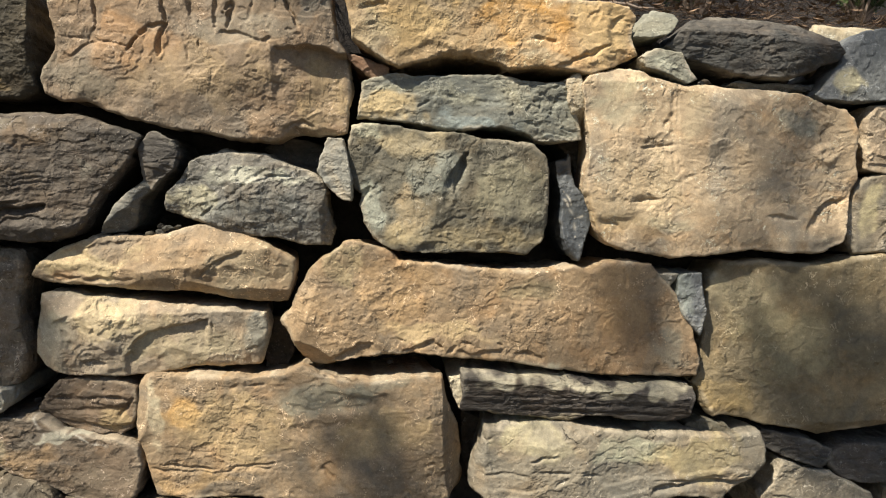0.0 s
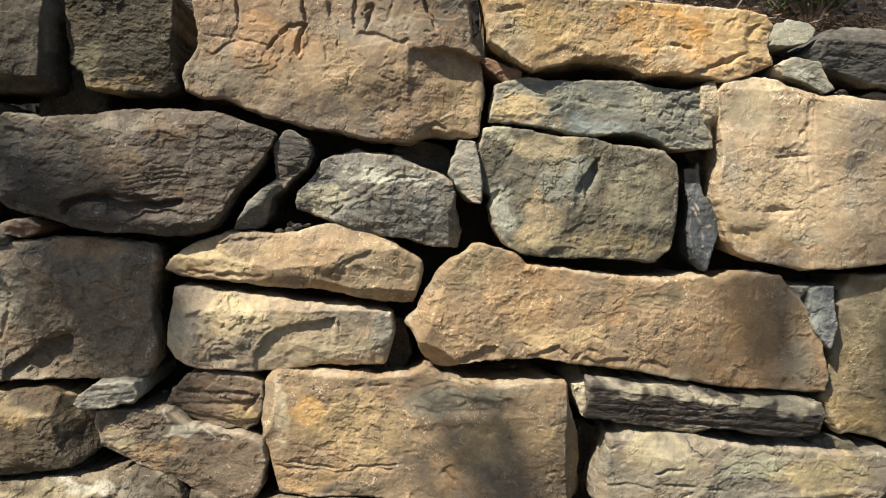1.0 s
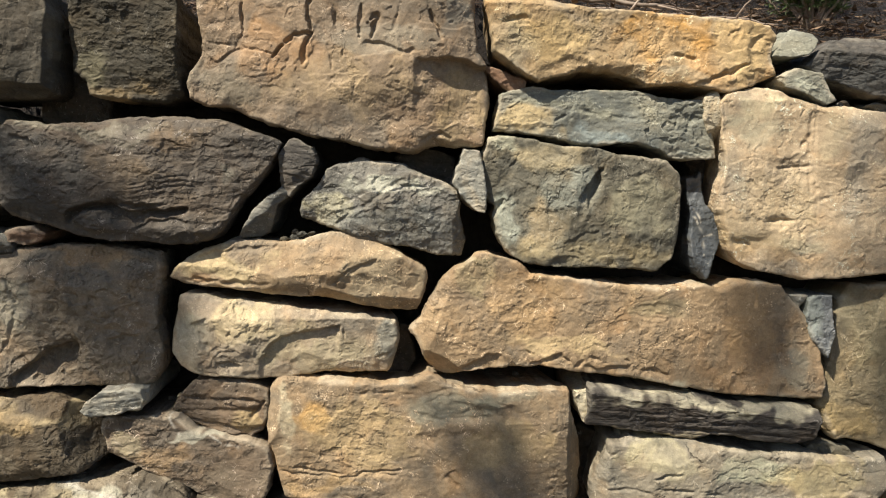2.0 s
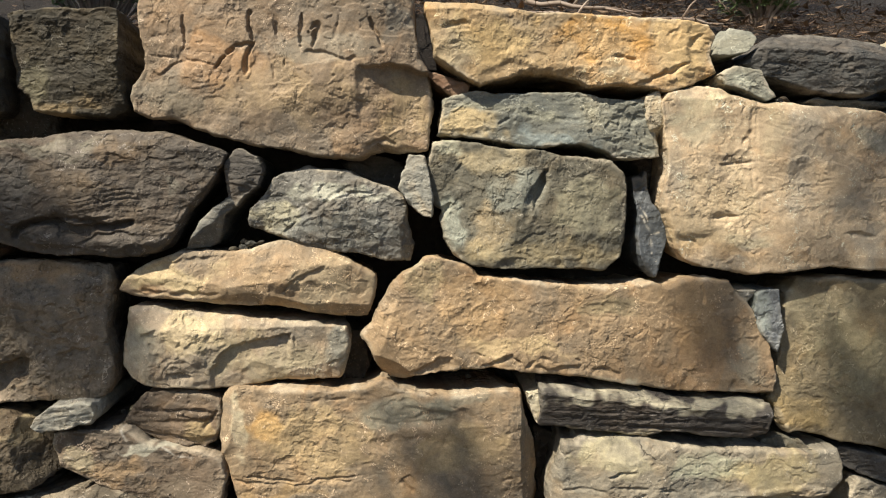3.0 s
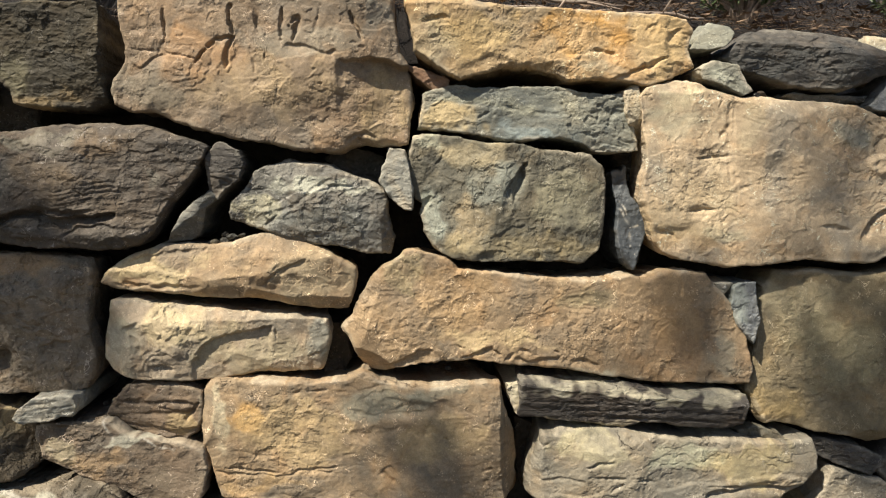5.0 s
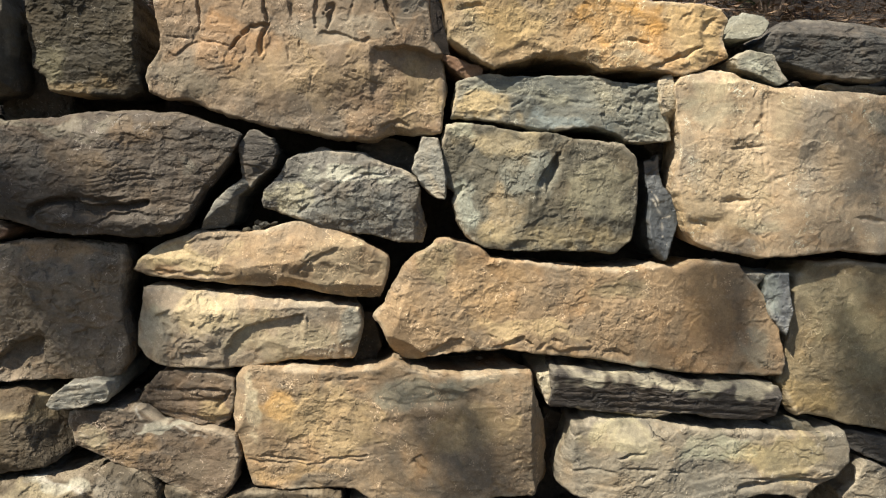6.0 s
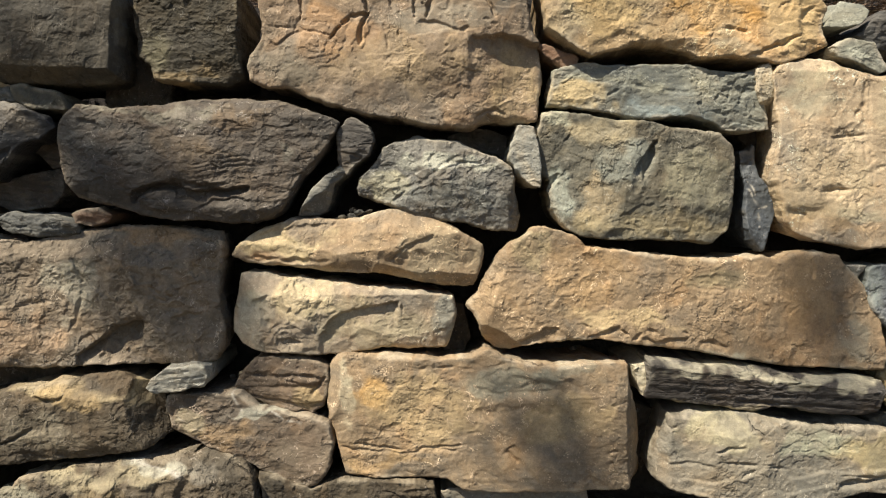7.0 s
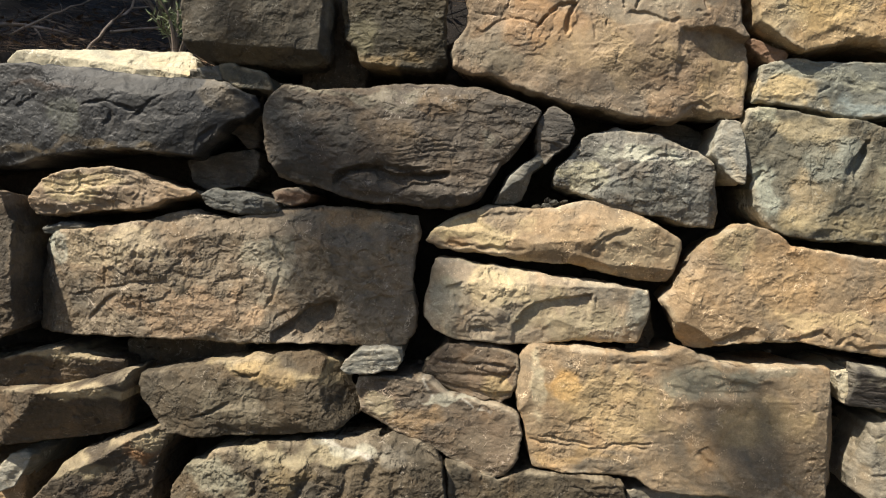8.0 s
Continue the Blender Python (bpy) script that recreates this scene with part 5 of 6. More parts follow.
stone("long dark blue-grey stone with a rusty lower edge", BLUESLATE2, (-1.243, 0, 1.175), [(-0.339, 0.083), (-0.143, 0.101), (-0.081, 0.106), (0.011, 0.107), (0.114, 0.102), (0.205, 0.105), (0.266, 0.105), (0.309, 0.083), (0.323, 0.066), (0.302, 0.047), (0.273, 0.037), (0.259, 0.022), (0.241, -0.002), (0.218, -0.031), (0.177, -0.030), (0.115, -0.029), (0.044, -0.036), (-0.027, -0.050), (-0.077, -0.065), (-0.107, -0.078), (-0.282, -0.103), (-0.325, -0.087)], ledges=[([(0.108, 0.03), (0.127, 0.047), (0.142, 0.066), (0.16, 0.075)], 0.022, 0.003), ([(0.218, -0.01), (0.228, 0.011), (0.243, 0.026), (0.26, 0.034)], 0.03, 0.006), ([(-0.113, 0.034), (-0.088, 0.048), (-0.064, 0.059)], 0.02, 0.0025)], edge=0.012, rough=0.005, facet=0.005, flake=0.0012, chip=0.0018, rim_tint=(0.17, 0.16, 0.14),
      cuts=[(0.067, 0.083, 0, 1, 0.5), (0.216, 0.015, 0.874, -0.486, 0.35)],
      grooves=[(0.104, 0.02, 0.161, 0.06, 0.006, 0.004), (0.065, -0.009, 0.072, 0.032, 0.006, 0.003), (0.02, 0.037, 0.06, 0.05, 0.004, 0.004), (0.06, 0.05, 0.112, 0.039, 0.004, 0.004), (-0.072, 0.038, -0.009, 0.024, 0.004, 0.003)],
      stains_and_shading=[(0.026, -0.031, 0.15, 0.008, 0.2, 0.15, 0.081, 0.4), (-0.075, 0.07, 0.08, 0.01, 0.09, 0.06, 0.041, 0.5), (-0.008, 0.009, 0.03, 0.03, 0.136, 0.143, 0.117, 0.5), (0.261, 0.079, 0.04, 0.018, 0.161, 0.136, 0.101, 0.6)])
stone("small grey chip stone", SLATEGREY, (-1.014, 0.02, 1.297), [(-0.026, 0.005), (0.015, 0.014), (0.024, -0.010), (-0.009, -0.011)])
stone("small olive chip stone", OLIVE, (-0.951, 0.02, 1.297), [(-0.045, 0.014), (-0.025, 0.019), (0.017, 0.012), (0.039, 0.009), (0.052, -0.017), (0.020, -0.021), (-0.011, -0.021), (-0.038, -0.008)])
stone("tan stone split into thin layers", TAN2, (-1.152, -0.02, 1.065), [(-0.148, -0.023), (-0.139, -0.007), (-0.123, 0.012), (-0.094, 0.028), (-0.054, 0.037), (-0.004, 0.044), (0.027, 0.042), (0.068, 0.029), (0.110, 0.018), (0.145, 0.014), (0.131, 0.005), (0.091, -0.001), (0.072, -0.016), (0.023, -0.026), (-0.047, -0.035), (-0.097, -0.046), (-0.133, -0.049), (-0.144, -0.037)], edge=0.008, rough=0.005, facet=0.008, bed=(.02,.013,.002), chip=0.0030,
      grooves=[(-0.117, -0.015, -0.047, -0.001, 0.003, 0.004), (-0.047, -0.001, -0.006, -0.005, 0.003, 0.004), (-0.059, 0.014, 0.002, 0.01, 0.003, 0.003), (0.002, 0.01, 0.064, 0.022, 0.003, 0.003)],
      stains_and_shading=[(-0.048, 0.012, 0.08, 0.022, 0.52, 0.42, 0.234, 0.6)])
stone("dark stone set deep in the joint", SLATE, (-0.997, 0.09, 1.134), [(-0.067, 0.007), (0.002, 0.027), (0.055, 0.040), (0.067, 0.030), (0.065, -0.007), (0.040, -0.031), (-0.025, -0.043), (-0.053, -0.030)], rim_tint=(0.24, 0.22, 0.18))
stone("small grey layered chip stone", SLATEGREY, (-0.934, 0, 1.069), [(-0.067, 0.009), (-0.050, 0.018), (0.006, 0.019), (0.047, 0.013), (0.068, 0.005), (0.067, -0.008), (0.019, -0.016), (-0.032, -0.013), (-0.058, -0.007)], rim_tint=(0.28, 0.27, 0.23),
      grooves=[(-0.051, -0.003, 0.06, 0.004, 0.004, 0.003)])
stone("small reddish-brown chip stone", RED, (-0.842, 0.01, 1.093), [(-0.034, 0.001), (-0.019, 0.009), (0.011, 0.012), (0.034, 0.004), (0.028, -0.006), (-0.001, -0.016), (-0.027, -0.012)])
stone("very large brown stone with a rough face", BROWNBIG, (-0.951, -0.01, 0.94), [(-0.332, -0.007), (-0.331, 0.014), (-0.321, 0.037), (-0.291, 0.050), (-0.241, 0.058), (-0.201, 0.067), (-0.141, 0.083), (-0.092, 0.103), (-0.062, 0.109), (-0.041, 0.101), (-0.000, 0.099), (0.049, 0.112), (0.108, 0.128), (0.158, 0.137), (0.217, 0.141), (0.288, 0.138), (0.333, 0.136), (0.340, 0.111), (0.337, 0.071), (0.336, 0.031), (0.339, 0.002), (0.350, -0.037), (0.351, -0.067), (0.335, -0.091), (0.301, -0.100), (0.261, -0.099), (0.181, -0.103), (0.120, -0.108), (0.040, -0.116), (-0.041, -0.117), (-0.133, -0.123), (-0.235, -0.131), (-0.286, -0.132), (-0.337, -0.136), (-0.345, -0.110), (-0.357, -0.075), (-0.345, -0.039)], ledges=[([(0.096, -0.095), (0.123, -0.07), (0.156, -0.044), (0.185, -0.028), (0.212, -0.022)], 0.055, 0.024), ([(0.254, -0.017), (0.282, -0.004), (0.313, -0.006)], 0.03, 0.008), ([(-0.268, -0.061), (-0.208, -0.042), (-0.159, -0.029), (-0.108, -0.022)], 0.012, 0.005), ([(-0.234, -0.097), (-0.201, -0.064), (-0.172, -0.046)], 0.02, 0.007)], edge=0.022, rough=0.006, facet=0.004, flake=0.0020, chip=0.0065, rim_tint=(0.34, 0.28, 0.21),
      cuts=[(-0.293, -0.013, -0.995, -0.1, 0.9), (0.167, -0.056, 0.618, -0.786, 0.15), (0.247, 0.052, 0.995, -0.1, 0.22), (-0.066, 0.076, 0, 1, 0.6)],
      grooves=[(-0.133, 0.079, -0.147, 0.012, 0.005, 0.004), (0.203, -0.031, 0.152, -0.094, 0.022, 0.023), (-0.245, 0.032, -0.202, -0.003, 0.004, 0.003), (-0.202, -0.003, -0.202, -0.054, 0.004, 0.003), (-0.09, -0.002, -0.008, -0.014, 0.004, 0.003), (-0.008, -0.014, 0.052, -0.003, 0.004, 0.003), (0.085, 0.076, 0.109, 0.028, 0.004, 0.004), (0.109, 0.028, 0.086, -0.044, 0.004, 0.004)],
      dents=[(-0.103, 0.027, 0.06, 0.04, 0.005, 0.8)],
      # last entry paints sun and dust on the upper left edge
      stains_and_shading=[(0.089, 0.026, 0.04, 0.05, 0.36, 0.34, 0.261, 0.6), (-0.042, -0.077, 0.12, 0.04, 0.4, 0.27, 0.162, 0.6), (-0.194, 0.028, 0.1, 0.034, 0.42, 0.35, 0.234, 0.6), (-0.306, 0.026, 0.024, 0.03, 0.34, 0.36, 0.306, 0.7), (0.22, 0.124, 0.11, 0.012, 0.38, 0.24, 0.117, 0.6), (0.173, -0.005, 0.06, 0.06, 0.22, 0.18, 0.126, 0.4), (-0.248, 0.06, 0.12, 0.014, 0.4, 0.33, 0.216, 0.7)])
stone("thin grey sliver stone", SLATEGREY, (-1.245, 0, 0.993), [(-0.036, -0.003), (-0.006, 0.01), (0.035, 0.01), (0.034, -0.002), (-0.03, -0.01)], rim_tint=(0.28, 0.27, 0.23))
stone("large brown stone", BROWN, (-1.402, -0.06, 0.91), [(-0.117, 0.129), (0.071, 0.139), (0.101, 0.082), (0.118, -0.093), (0.093, -0.112), (-0.096, -0.14)], rim_tint=(0.2, 0.16, 0.115))
stone("brown angular stone with sunlight painted on its upper ledge", BROWN, (-1.307, -0.02, 0.726), [(-0.237, -0.002), (-0.022, 0.028), (0.028, 0.044), (0.088, 0.058), (0.098, 0.044), (0.120, 0.041), (0.187, 0.038), (0.194, 0.019), (0.155, -0.011), (-0.017, -0.039), (-0.232, -0.068)], edge=0.012, rough=0.003, facet=0.004, chip=0.0036, tilt=(-.15,.4), rim_tint=(0.34, 0.29, 0.20),
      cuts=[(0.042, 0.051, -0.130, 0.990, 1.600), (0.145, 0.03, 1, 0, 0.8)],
      # pale strip: sunlight on the upper ledge, put into the colour
      stains_and_shading=[(0.02, 0.045, 0.12, 0.012, 0.40, 0.33, 0.21, 0.9)])
stone("brown angular stone with a thin top edge painted as sunlit", BROWN, (-1.274, -0.06, 0.67), [(-0.233, 0.006), (-0.025, 0.035), (0.073, 0.051), (0.131, 0.067), (0.169, 0.081), (0.190, 0.089), (0.183, 0.060), (0.179, 0.031), (0.178, -0.019), (0.130, -0.034), (0.042, -0.051), (-0.017, -0.063), (-0.226, -0.083)], edge=0.010, rough=0.003, facet=0.004, chip=0.0036, tilt=(-.18,.5), rim_tint=(0.34, 0.29, 0.20),
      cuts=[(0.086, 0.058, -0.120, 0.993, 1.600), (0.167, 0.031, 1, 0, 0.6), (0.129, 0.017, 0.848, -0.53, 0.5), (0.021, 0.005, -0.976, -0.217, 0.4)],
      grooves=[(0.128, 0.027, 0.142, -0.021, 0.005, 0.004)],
      # the sunlit top edge is painted in as a pale band
      stains_and_shading=[(0.06, 0.060, 0.18, 0.012, 0.40, 0.33, 0.21, 0.85)])
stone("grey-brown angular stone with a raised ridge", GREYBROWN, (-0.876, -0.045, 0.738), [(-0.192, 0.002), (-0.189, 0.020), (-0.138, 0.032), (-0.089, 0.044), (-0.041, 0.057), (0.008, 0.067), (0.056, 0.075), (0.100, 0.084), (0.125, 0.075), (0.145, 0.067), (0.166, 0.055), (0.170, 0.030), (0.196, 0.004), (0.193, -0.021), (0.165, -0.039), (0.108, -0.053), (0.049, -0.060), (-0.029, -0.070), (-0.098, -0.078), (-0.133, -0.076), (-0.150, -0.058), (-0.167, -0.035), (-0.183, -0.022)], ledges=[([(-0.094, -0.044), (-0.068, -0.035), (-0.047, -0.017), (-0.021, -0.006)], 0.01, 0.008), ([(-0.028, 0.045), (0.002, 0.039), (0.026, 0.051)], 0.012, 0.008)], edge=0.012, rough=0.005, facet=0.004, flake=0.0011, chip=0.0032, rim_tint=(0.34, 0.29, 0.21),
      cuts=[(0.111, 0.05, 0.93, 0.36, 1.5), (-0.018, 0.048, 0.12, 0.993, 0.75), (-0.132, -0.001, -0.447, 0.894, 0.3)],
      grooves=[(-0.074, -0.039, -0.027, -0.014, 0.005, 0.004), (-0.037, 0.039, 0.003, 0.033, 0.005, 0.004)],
      # first entry: dust and sunlight painted pale along the top bevel
      stains_and_shading=[(0, 0.058, 0.13, 0.011, 0.4, 0.32, 0.189, 0.8), (0.021, 0.045, 0.06, 0.018, 0.44, 0.32, 0.162, 0.7), (0.148, 0.049, 0.018, 0.024, 0.42, 0.34, 0.198, 0.6), (-0.002, -0.026, 0.07, 0.03, 0.34, 0.3, 0.216, 0.5)])
stone("small pale grey chip stone", PALEGREY, (-0.666, -0.03, 0.816), [(-0.053, -0.011), (-0.044, 0.003), (-0.021, 0.019), (0.018, 0.027), (0.043, 0.025), (0.048, 0.008), (0.041, -0.004), (0.003, -0.016), (-0.036, -0.023)], edge=0.006, rough=0.003, facet=0.006, bed=(-.1,.008,.0012), flake=0.0006, rim_tint=(0.5, 0.45, 0.34),
      grooves=[(-0.044, -0.015, -0.008, 0.003, 0.003, 0.004), (-0.008, 0.003, 0.04, 0.012, 0.003, 0.004), (-0.029, 0.009, 0.029, 0.021, 0.003, 0.003)])
stone("slanting grey-brown stone with a pale vein", SLANT, (-0.542, -0.02, 0.715), [(-0.149, 0.050), (-0.147, 0.070), (-0.092, 0.078), (-0.038, 0.081), (-0.023, 0.081), (0.009, 0.062), (0.049, 0.056), (0.099, 0.048), (0.135, 0.035), (0.146, 0.001), (0.143, -0.039), (0.122, -0.071), (0.102, -0.078), (0.062, -0.068), (0.010, -0.043), (-0.031, -0.033), (-0.073, -0.017), (-0.104, -0.001), (-0.135, 0.011)], edge=0.016, rough=0.004, facet=0.003, flake=0.0008, chip=0.0016,
      veins=[(-0.034, 0.08, -0.018, 0.056, 0.002), (-0.018, 0.056, 0.011, 0.048, 0.002), (0.011, 0.048, 0.033, 0.051, 0.002), (0.033, 0.051, 0.055, 0.038, 0.002), (0.055, 0.038, 0.091, 0.034, 0.002), (-0.137, 0.041, -0.1, 0.022, 0.001)],
      cuts=[(-0.087, 0.038, -0.447, -0.894, 0.2), (-0.021, 0.065, -0.1, 0.995, 0.4)],
      grooves=[(-0.019, 0.045, 0.12, 0.035, 0.003, 0.001)],
      stains_and_shading=[(-0.097, 0.037, 0.034, 0.026, 0.4, 0.35, 0.225, 0.6), (-0.055, 0.011, 0.06, 0.026, 0.42, 0.28, 0.144, 0.5), (0.02, 0.051, 0.08, 0.007, 0.44, 0.43, 0.342, 0.6), (0.09, -0.03, 0.08, 0.05, 0.17, 0.14, 0.10, 0.6)])
stone("small grey-brown layered stone", SLANT, (-0.494, 0, 0.817), [(-0.083, -0.014), (-0.070, 0.013), (-0.048, 0.042), (-0.018, 0.045), (0.032, 0.044), (0.078, 0.033), (0.083, 0.003), (0.076, -0.038), (0.057, -0.048), (0.021, -0.047), (-0.030, -0.039), (-0.061, -0.027)], edge=0.010, rough=0.003, facet=0.003, bed=(-.12,.02,.004), rim_tint=(0.34, 0.29, 0.21),
      grooves=[(-0.055, 0.012, 0.077, 0.012, 0.005, 0.005), (-0.062, -0.011, 0.072, -0.008, 0.004, 0.002), (0.05, -0.029, 0.077, 0.014, 0.004, 0.004)],
      stains_and_shading=[(0.05, -0.029, 0.03, 0.014, 0.4, 0.3, 0.153, 0.6)])
stone("brown stone with a sloping top painted as sunlit", BROWN, (-1.117, -0.06, 0.564), [(-0.116, -0.052), (-0.093, -0.024), (-0.066, 0.009), (-0.063, 0.029), (-0.025, 0.053), (0.022, 0.078), (0.070, 0.093), (0.103, 0.108), (0.116, 0.106), (0.106, 0.077), (0.094, 0.051), (0.089, 0.016), (0.088, -0.024), (0.077, -0.094), (-0.101, -0.114)], edge=0.014, rough=0.004, facet=0.004, chip=0.003, tilt=(-.3,.1), rim_tint=(0.2, 0.16, 0.115),
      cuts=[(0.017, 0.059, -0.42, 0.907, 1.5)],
      # orange stain first, then two pale patches that paint the sun on the slope
      stains_and_shading=[(0.066, 0.064, 0.03, 0.02, 0.34, 0.17, 0.07, 0.7), (-0.041, 0.038, 0.06, 0.02, 0.42, 0.35, 0.22, 0.8), (0.054, 0.088, 0.07, 0.018, 0.42, 0.35, 0.22, 0.8)])
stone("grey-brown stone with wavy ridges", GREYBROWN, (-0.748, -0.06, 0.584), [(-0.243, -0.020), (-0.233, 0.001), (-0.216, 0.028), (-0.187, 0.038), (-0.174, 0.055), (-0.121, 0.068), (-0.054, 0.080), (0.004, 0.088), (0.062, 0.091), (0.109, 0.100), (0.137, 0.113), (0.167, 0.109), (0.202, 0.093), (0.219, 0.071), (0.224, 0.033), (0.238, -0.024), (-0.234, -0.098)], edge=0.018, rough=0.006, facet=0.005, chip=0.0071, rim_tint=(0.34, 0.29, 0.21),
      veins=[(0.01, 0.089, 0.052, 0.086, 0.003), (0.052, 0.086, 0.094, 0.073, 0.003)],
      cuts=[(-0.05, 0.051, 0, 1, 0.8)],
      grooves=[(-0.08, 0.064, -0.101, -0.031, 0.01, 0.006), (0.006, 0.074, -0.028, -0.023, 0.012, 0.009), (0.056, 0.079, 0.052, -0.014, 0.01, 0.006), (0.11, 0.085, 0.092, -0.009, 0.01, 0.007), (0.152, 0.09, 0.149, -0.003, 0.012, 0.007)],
      # first entry paints a dusty, sunlit top rim; the others are the stone's colours
      stains_and_shading=[(-0.071, 0.07, 0.16, 0.012, 0.36, 0.31, 0.198, 0.8), (0.054, 0.084, 0.06, 0.008, 0.5, 0.48, 0.378, 0.7), (-0.028, 0.026, 0.03, 0.04, 0.4, 0.31, 0.162, 0.5), (0.131, 0.083, 0.04, 0.02, 0.24, 0.22, 0.18, 0.5), (-0.163, 0.011, 0.06, 0.03, 0.3, 0.29, 0.216, 0.6)])
stone("grey-brown stone low in the wall", GREYBROWN, (-0.357, -0.02, 0.583), [(-0.164, 0.075), (-0.134, 0.073), (-0.103, 0.061), (-0.072, 0.052), (-0.025, 0.070), (0.005, 0.070), (0.064, 0.070), (0.143, 0.069), (0.157, 0.025), (0.162, -0.014), (-0.142, -0.049)], rim_tint=(0.34, 0.29, 0.21))
stone("small pale grey stone", PALEGREY, (-1.313, -0.01, 0.541), [(-0.010, 0.004), (0.013, 0.038), (0.038, 0.048), (0.049, 0.037), (0.041, 0.015), (0.023, -0.018), (-0.007, -0.032)])
stone("pale greenish stone low in the wall", GREENPALE, (-0.054, 0, 0.601), [(-0.142, 0.037), (0.113, 0.056), (0.141, -0.02), (-0.132, -0.056)])
stone("dark rubble stone deep in a joint", BROWN, (-0.80, 0.10, 1.37), [(-0.055, 0.10), (0.05, 0.10), (0.06, 0.0), (0.05, -0.08), (-0.06, -0.08), (-0.07, 0.01)], rim_tint=(0.2, 0.16, 0.115))
stone("dark rubble stone deep in a joint", BROWN, (0.44, 0.09, 1.475), [(-0.05, 0.05), (0.04, 0.055), (0.09, 0.03), (0.10, -0.04), (0.0, -0.05), (-0.05, -0.03)], rim_tint=(0.2, 0.16, 0.115))
stone("dark rubble stone deep in a joint", SLATE, (-0.163, 0.1, 1.268), [(-0.058, 0.012), (-0.007, 0.033), (0.051, 0.018), (0.058, -0.032), (0.016, -0.032), (-0.026, -0.015)], rim_tint=(0.24, 0.22, 0.18))
stone("dark rubble stone deep in a joint", BROWN, (-0.184, 0.1, 0.913), [(-0.028, 0.051), (0.009, 0.052), (0.027, -0.013), (0.012, -0.051), (-0.02, -0.047)], rim_tint=(0.2, 0.16, 0.115))
stone("dark rubble stone deep in a joint", BROWN, (-1.033, 0.08, 0.774), [(-0.118, 0.017), (0.007, 0.032), (0.116, 0.037), (0.119, 0.007), (0.001, -0.02), (-0.107, -0.037)], rim_tint=(0.2, 0.16, 0.115))
stone("dark rubble stone deep in a joint", SLATE, (-1.004, 0.09, 1.249), [(-0.072, 0.06), (-0.013, 0.072), (0.018, 0.034), (0.072, 0.034), (0.066, -0.069), (0.05, -0.073), (0.003, -0.037), (-0.058, 0.027)], rim_tint=(0.24, 0.22, 0.18))
stone("dark rubble stone deep in a joint", BROWN, (0.199, 0.1, 0.722), [(-0.031, 0.071), (0.032, 0.05), (0.007, -0.013), (-0.007, -0.07), (-0.023, -0.014)], rim_tint=(0.2, 0.16, 0.115))
stone("dark rubble stone deep in a joint", SLATE, (0.352, 0.1, 1.295), [(-0.035, 0.027), (0.029, 0.068), (0.035, -0.024), (0.032, -0.068), (0.009, -0.025), (-0.006, 0.006)], rim_tint=(0.24, 0.22, 0.18))


# plain courses that carry the wall down to the yard and on to both sides
def plain_course(x0, x1, z0, z1, seed, kinds):
    rng = random.Random(seed)
    x = x0
    while x < x1 - 0.12:
        w = min(rng.uniform(0.32, 0.6), x1 - x)
        if x1 - x - w < 0.2:
            w = x1 - x
        a, b = w / 2 - 0.012, (z1 - z0) / 2 - 0.012
        j = lambda: rng.uniform(-0.012, 0.012)
        corners = [(-a + j(), -b + j()), (0, -b + j()), (a + j(), -b + j()), (a + j(), j()), (a + j(), b + j()), (0, b + j()), (-a + j(), b + j()), (-a + j(), j())]
        stone("plain tan and grey stone in the outer wall", rng.choice(kinds), (x + w / 2, rng.uniform(-0.01, 0.02), (z0 + z1) / 2), corners, edge=0.025, rough=0.006, cell=0.012)
        x += w


PLAIN = (TAN2, GREYBROWN, OLIVE, BROWN, TANBIG, GREENPALE)
plain_course(-2.5, 2.5, -0.02, 0.22, 1, PLAIN)
plain_course(-2.5, 2.5, 0.22, 0.44, 2, PLAIN)
plain_course(-0.18, 2.5, 0.44, 0.59, 3, PLAIN)
plain_course(-2.5, -1.27, 0.44, 0.56, 4, PLAIN)
for k, (z0, z1) in enumerate(((0.56, 0.8), (0.8, 1.05), (1.05, 1.27))):
    plain_course(-2.5, -1.57, z0, z1, 10 + k, PLAIN)
for k, (z0, z1) in enumerate(((0.59, 0.79), (0.79, 1.13), (1.13, 1.33), (1.33, 1.53))):
    plain_course(1.14, 2.5, z0, z1, 20 + k, PLAIN)


# ---- crumbs and pebbles caught in the joints ----
def pebble(at, size, material, seed):
    rng = random.Random(seed)
    bm = bmesh.new()
    bmesh.ops.create_icosphere(bm, subdivisions=2, radius=size)
    stretch = Vector((rng.uniform(0.9, 1.5), rng.uniform(0.8, 1.1), rng.uniform(0.55, 0.85)))
    for v in bm.verts:
        k = 1 + 0.35 * noise.noise(v.co * (1.3 / size) + Vector((seed, 0, 0)))
        v.co = Vector((v.co.x * stretch.x, v.co.y * stretch.y, v.co.z * stretch.z)) * k
    mesh = bpy.data.meshes.new("pebble")
    bm.to_mesh(mesh)
    bm.free()
    mesh.materials.append(material)
    ob = new("pebble", mesh)
    ob.location = at
    ob.rotation_euler = (rng.uniform(-.4, .4), rng.uniform(-.4, .4), rng.uniform(0, 3))
    ob.parent = wall
    return tagged(ob, "small loose pebble caught in a joint")


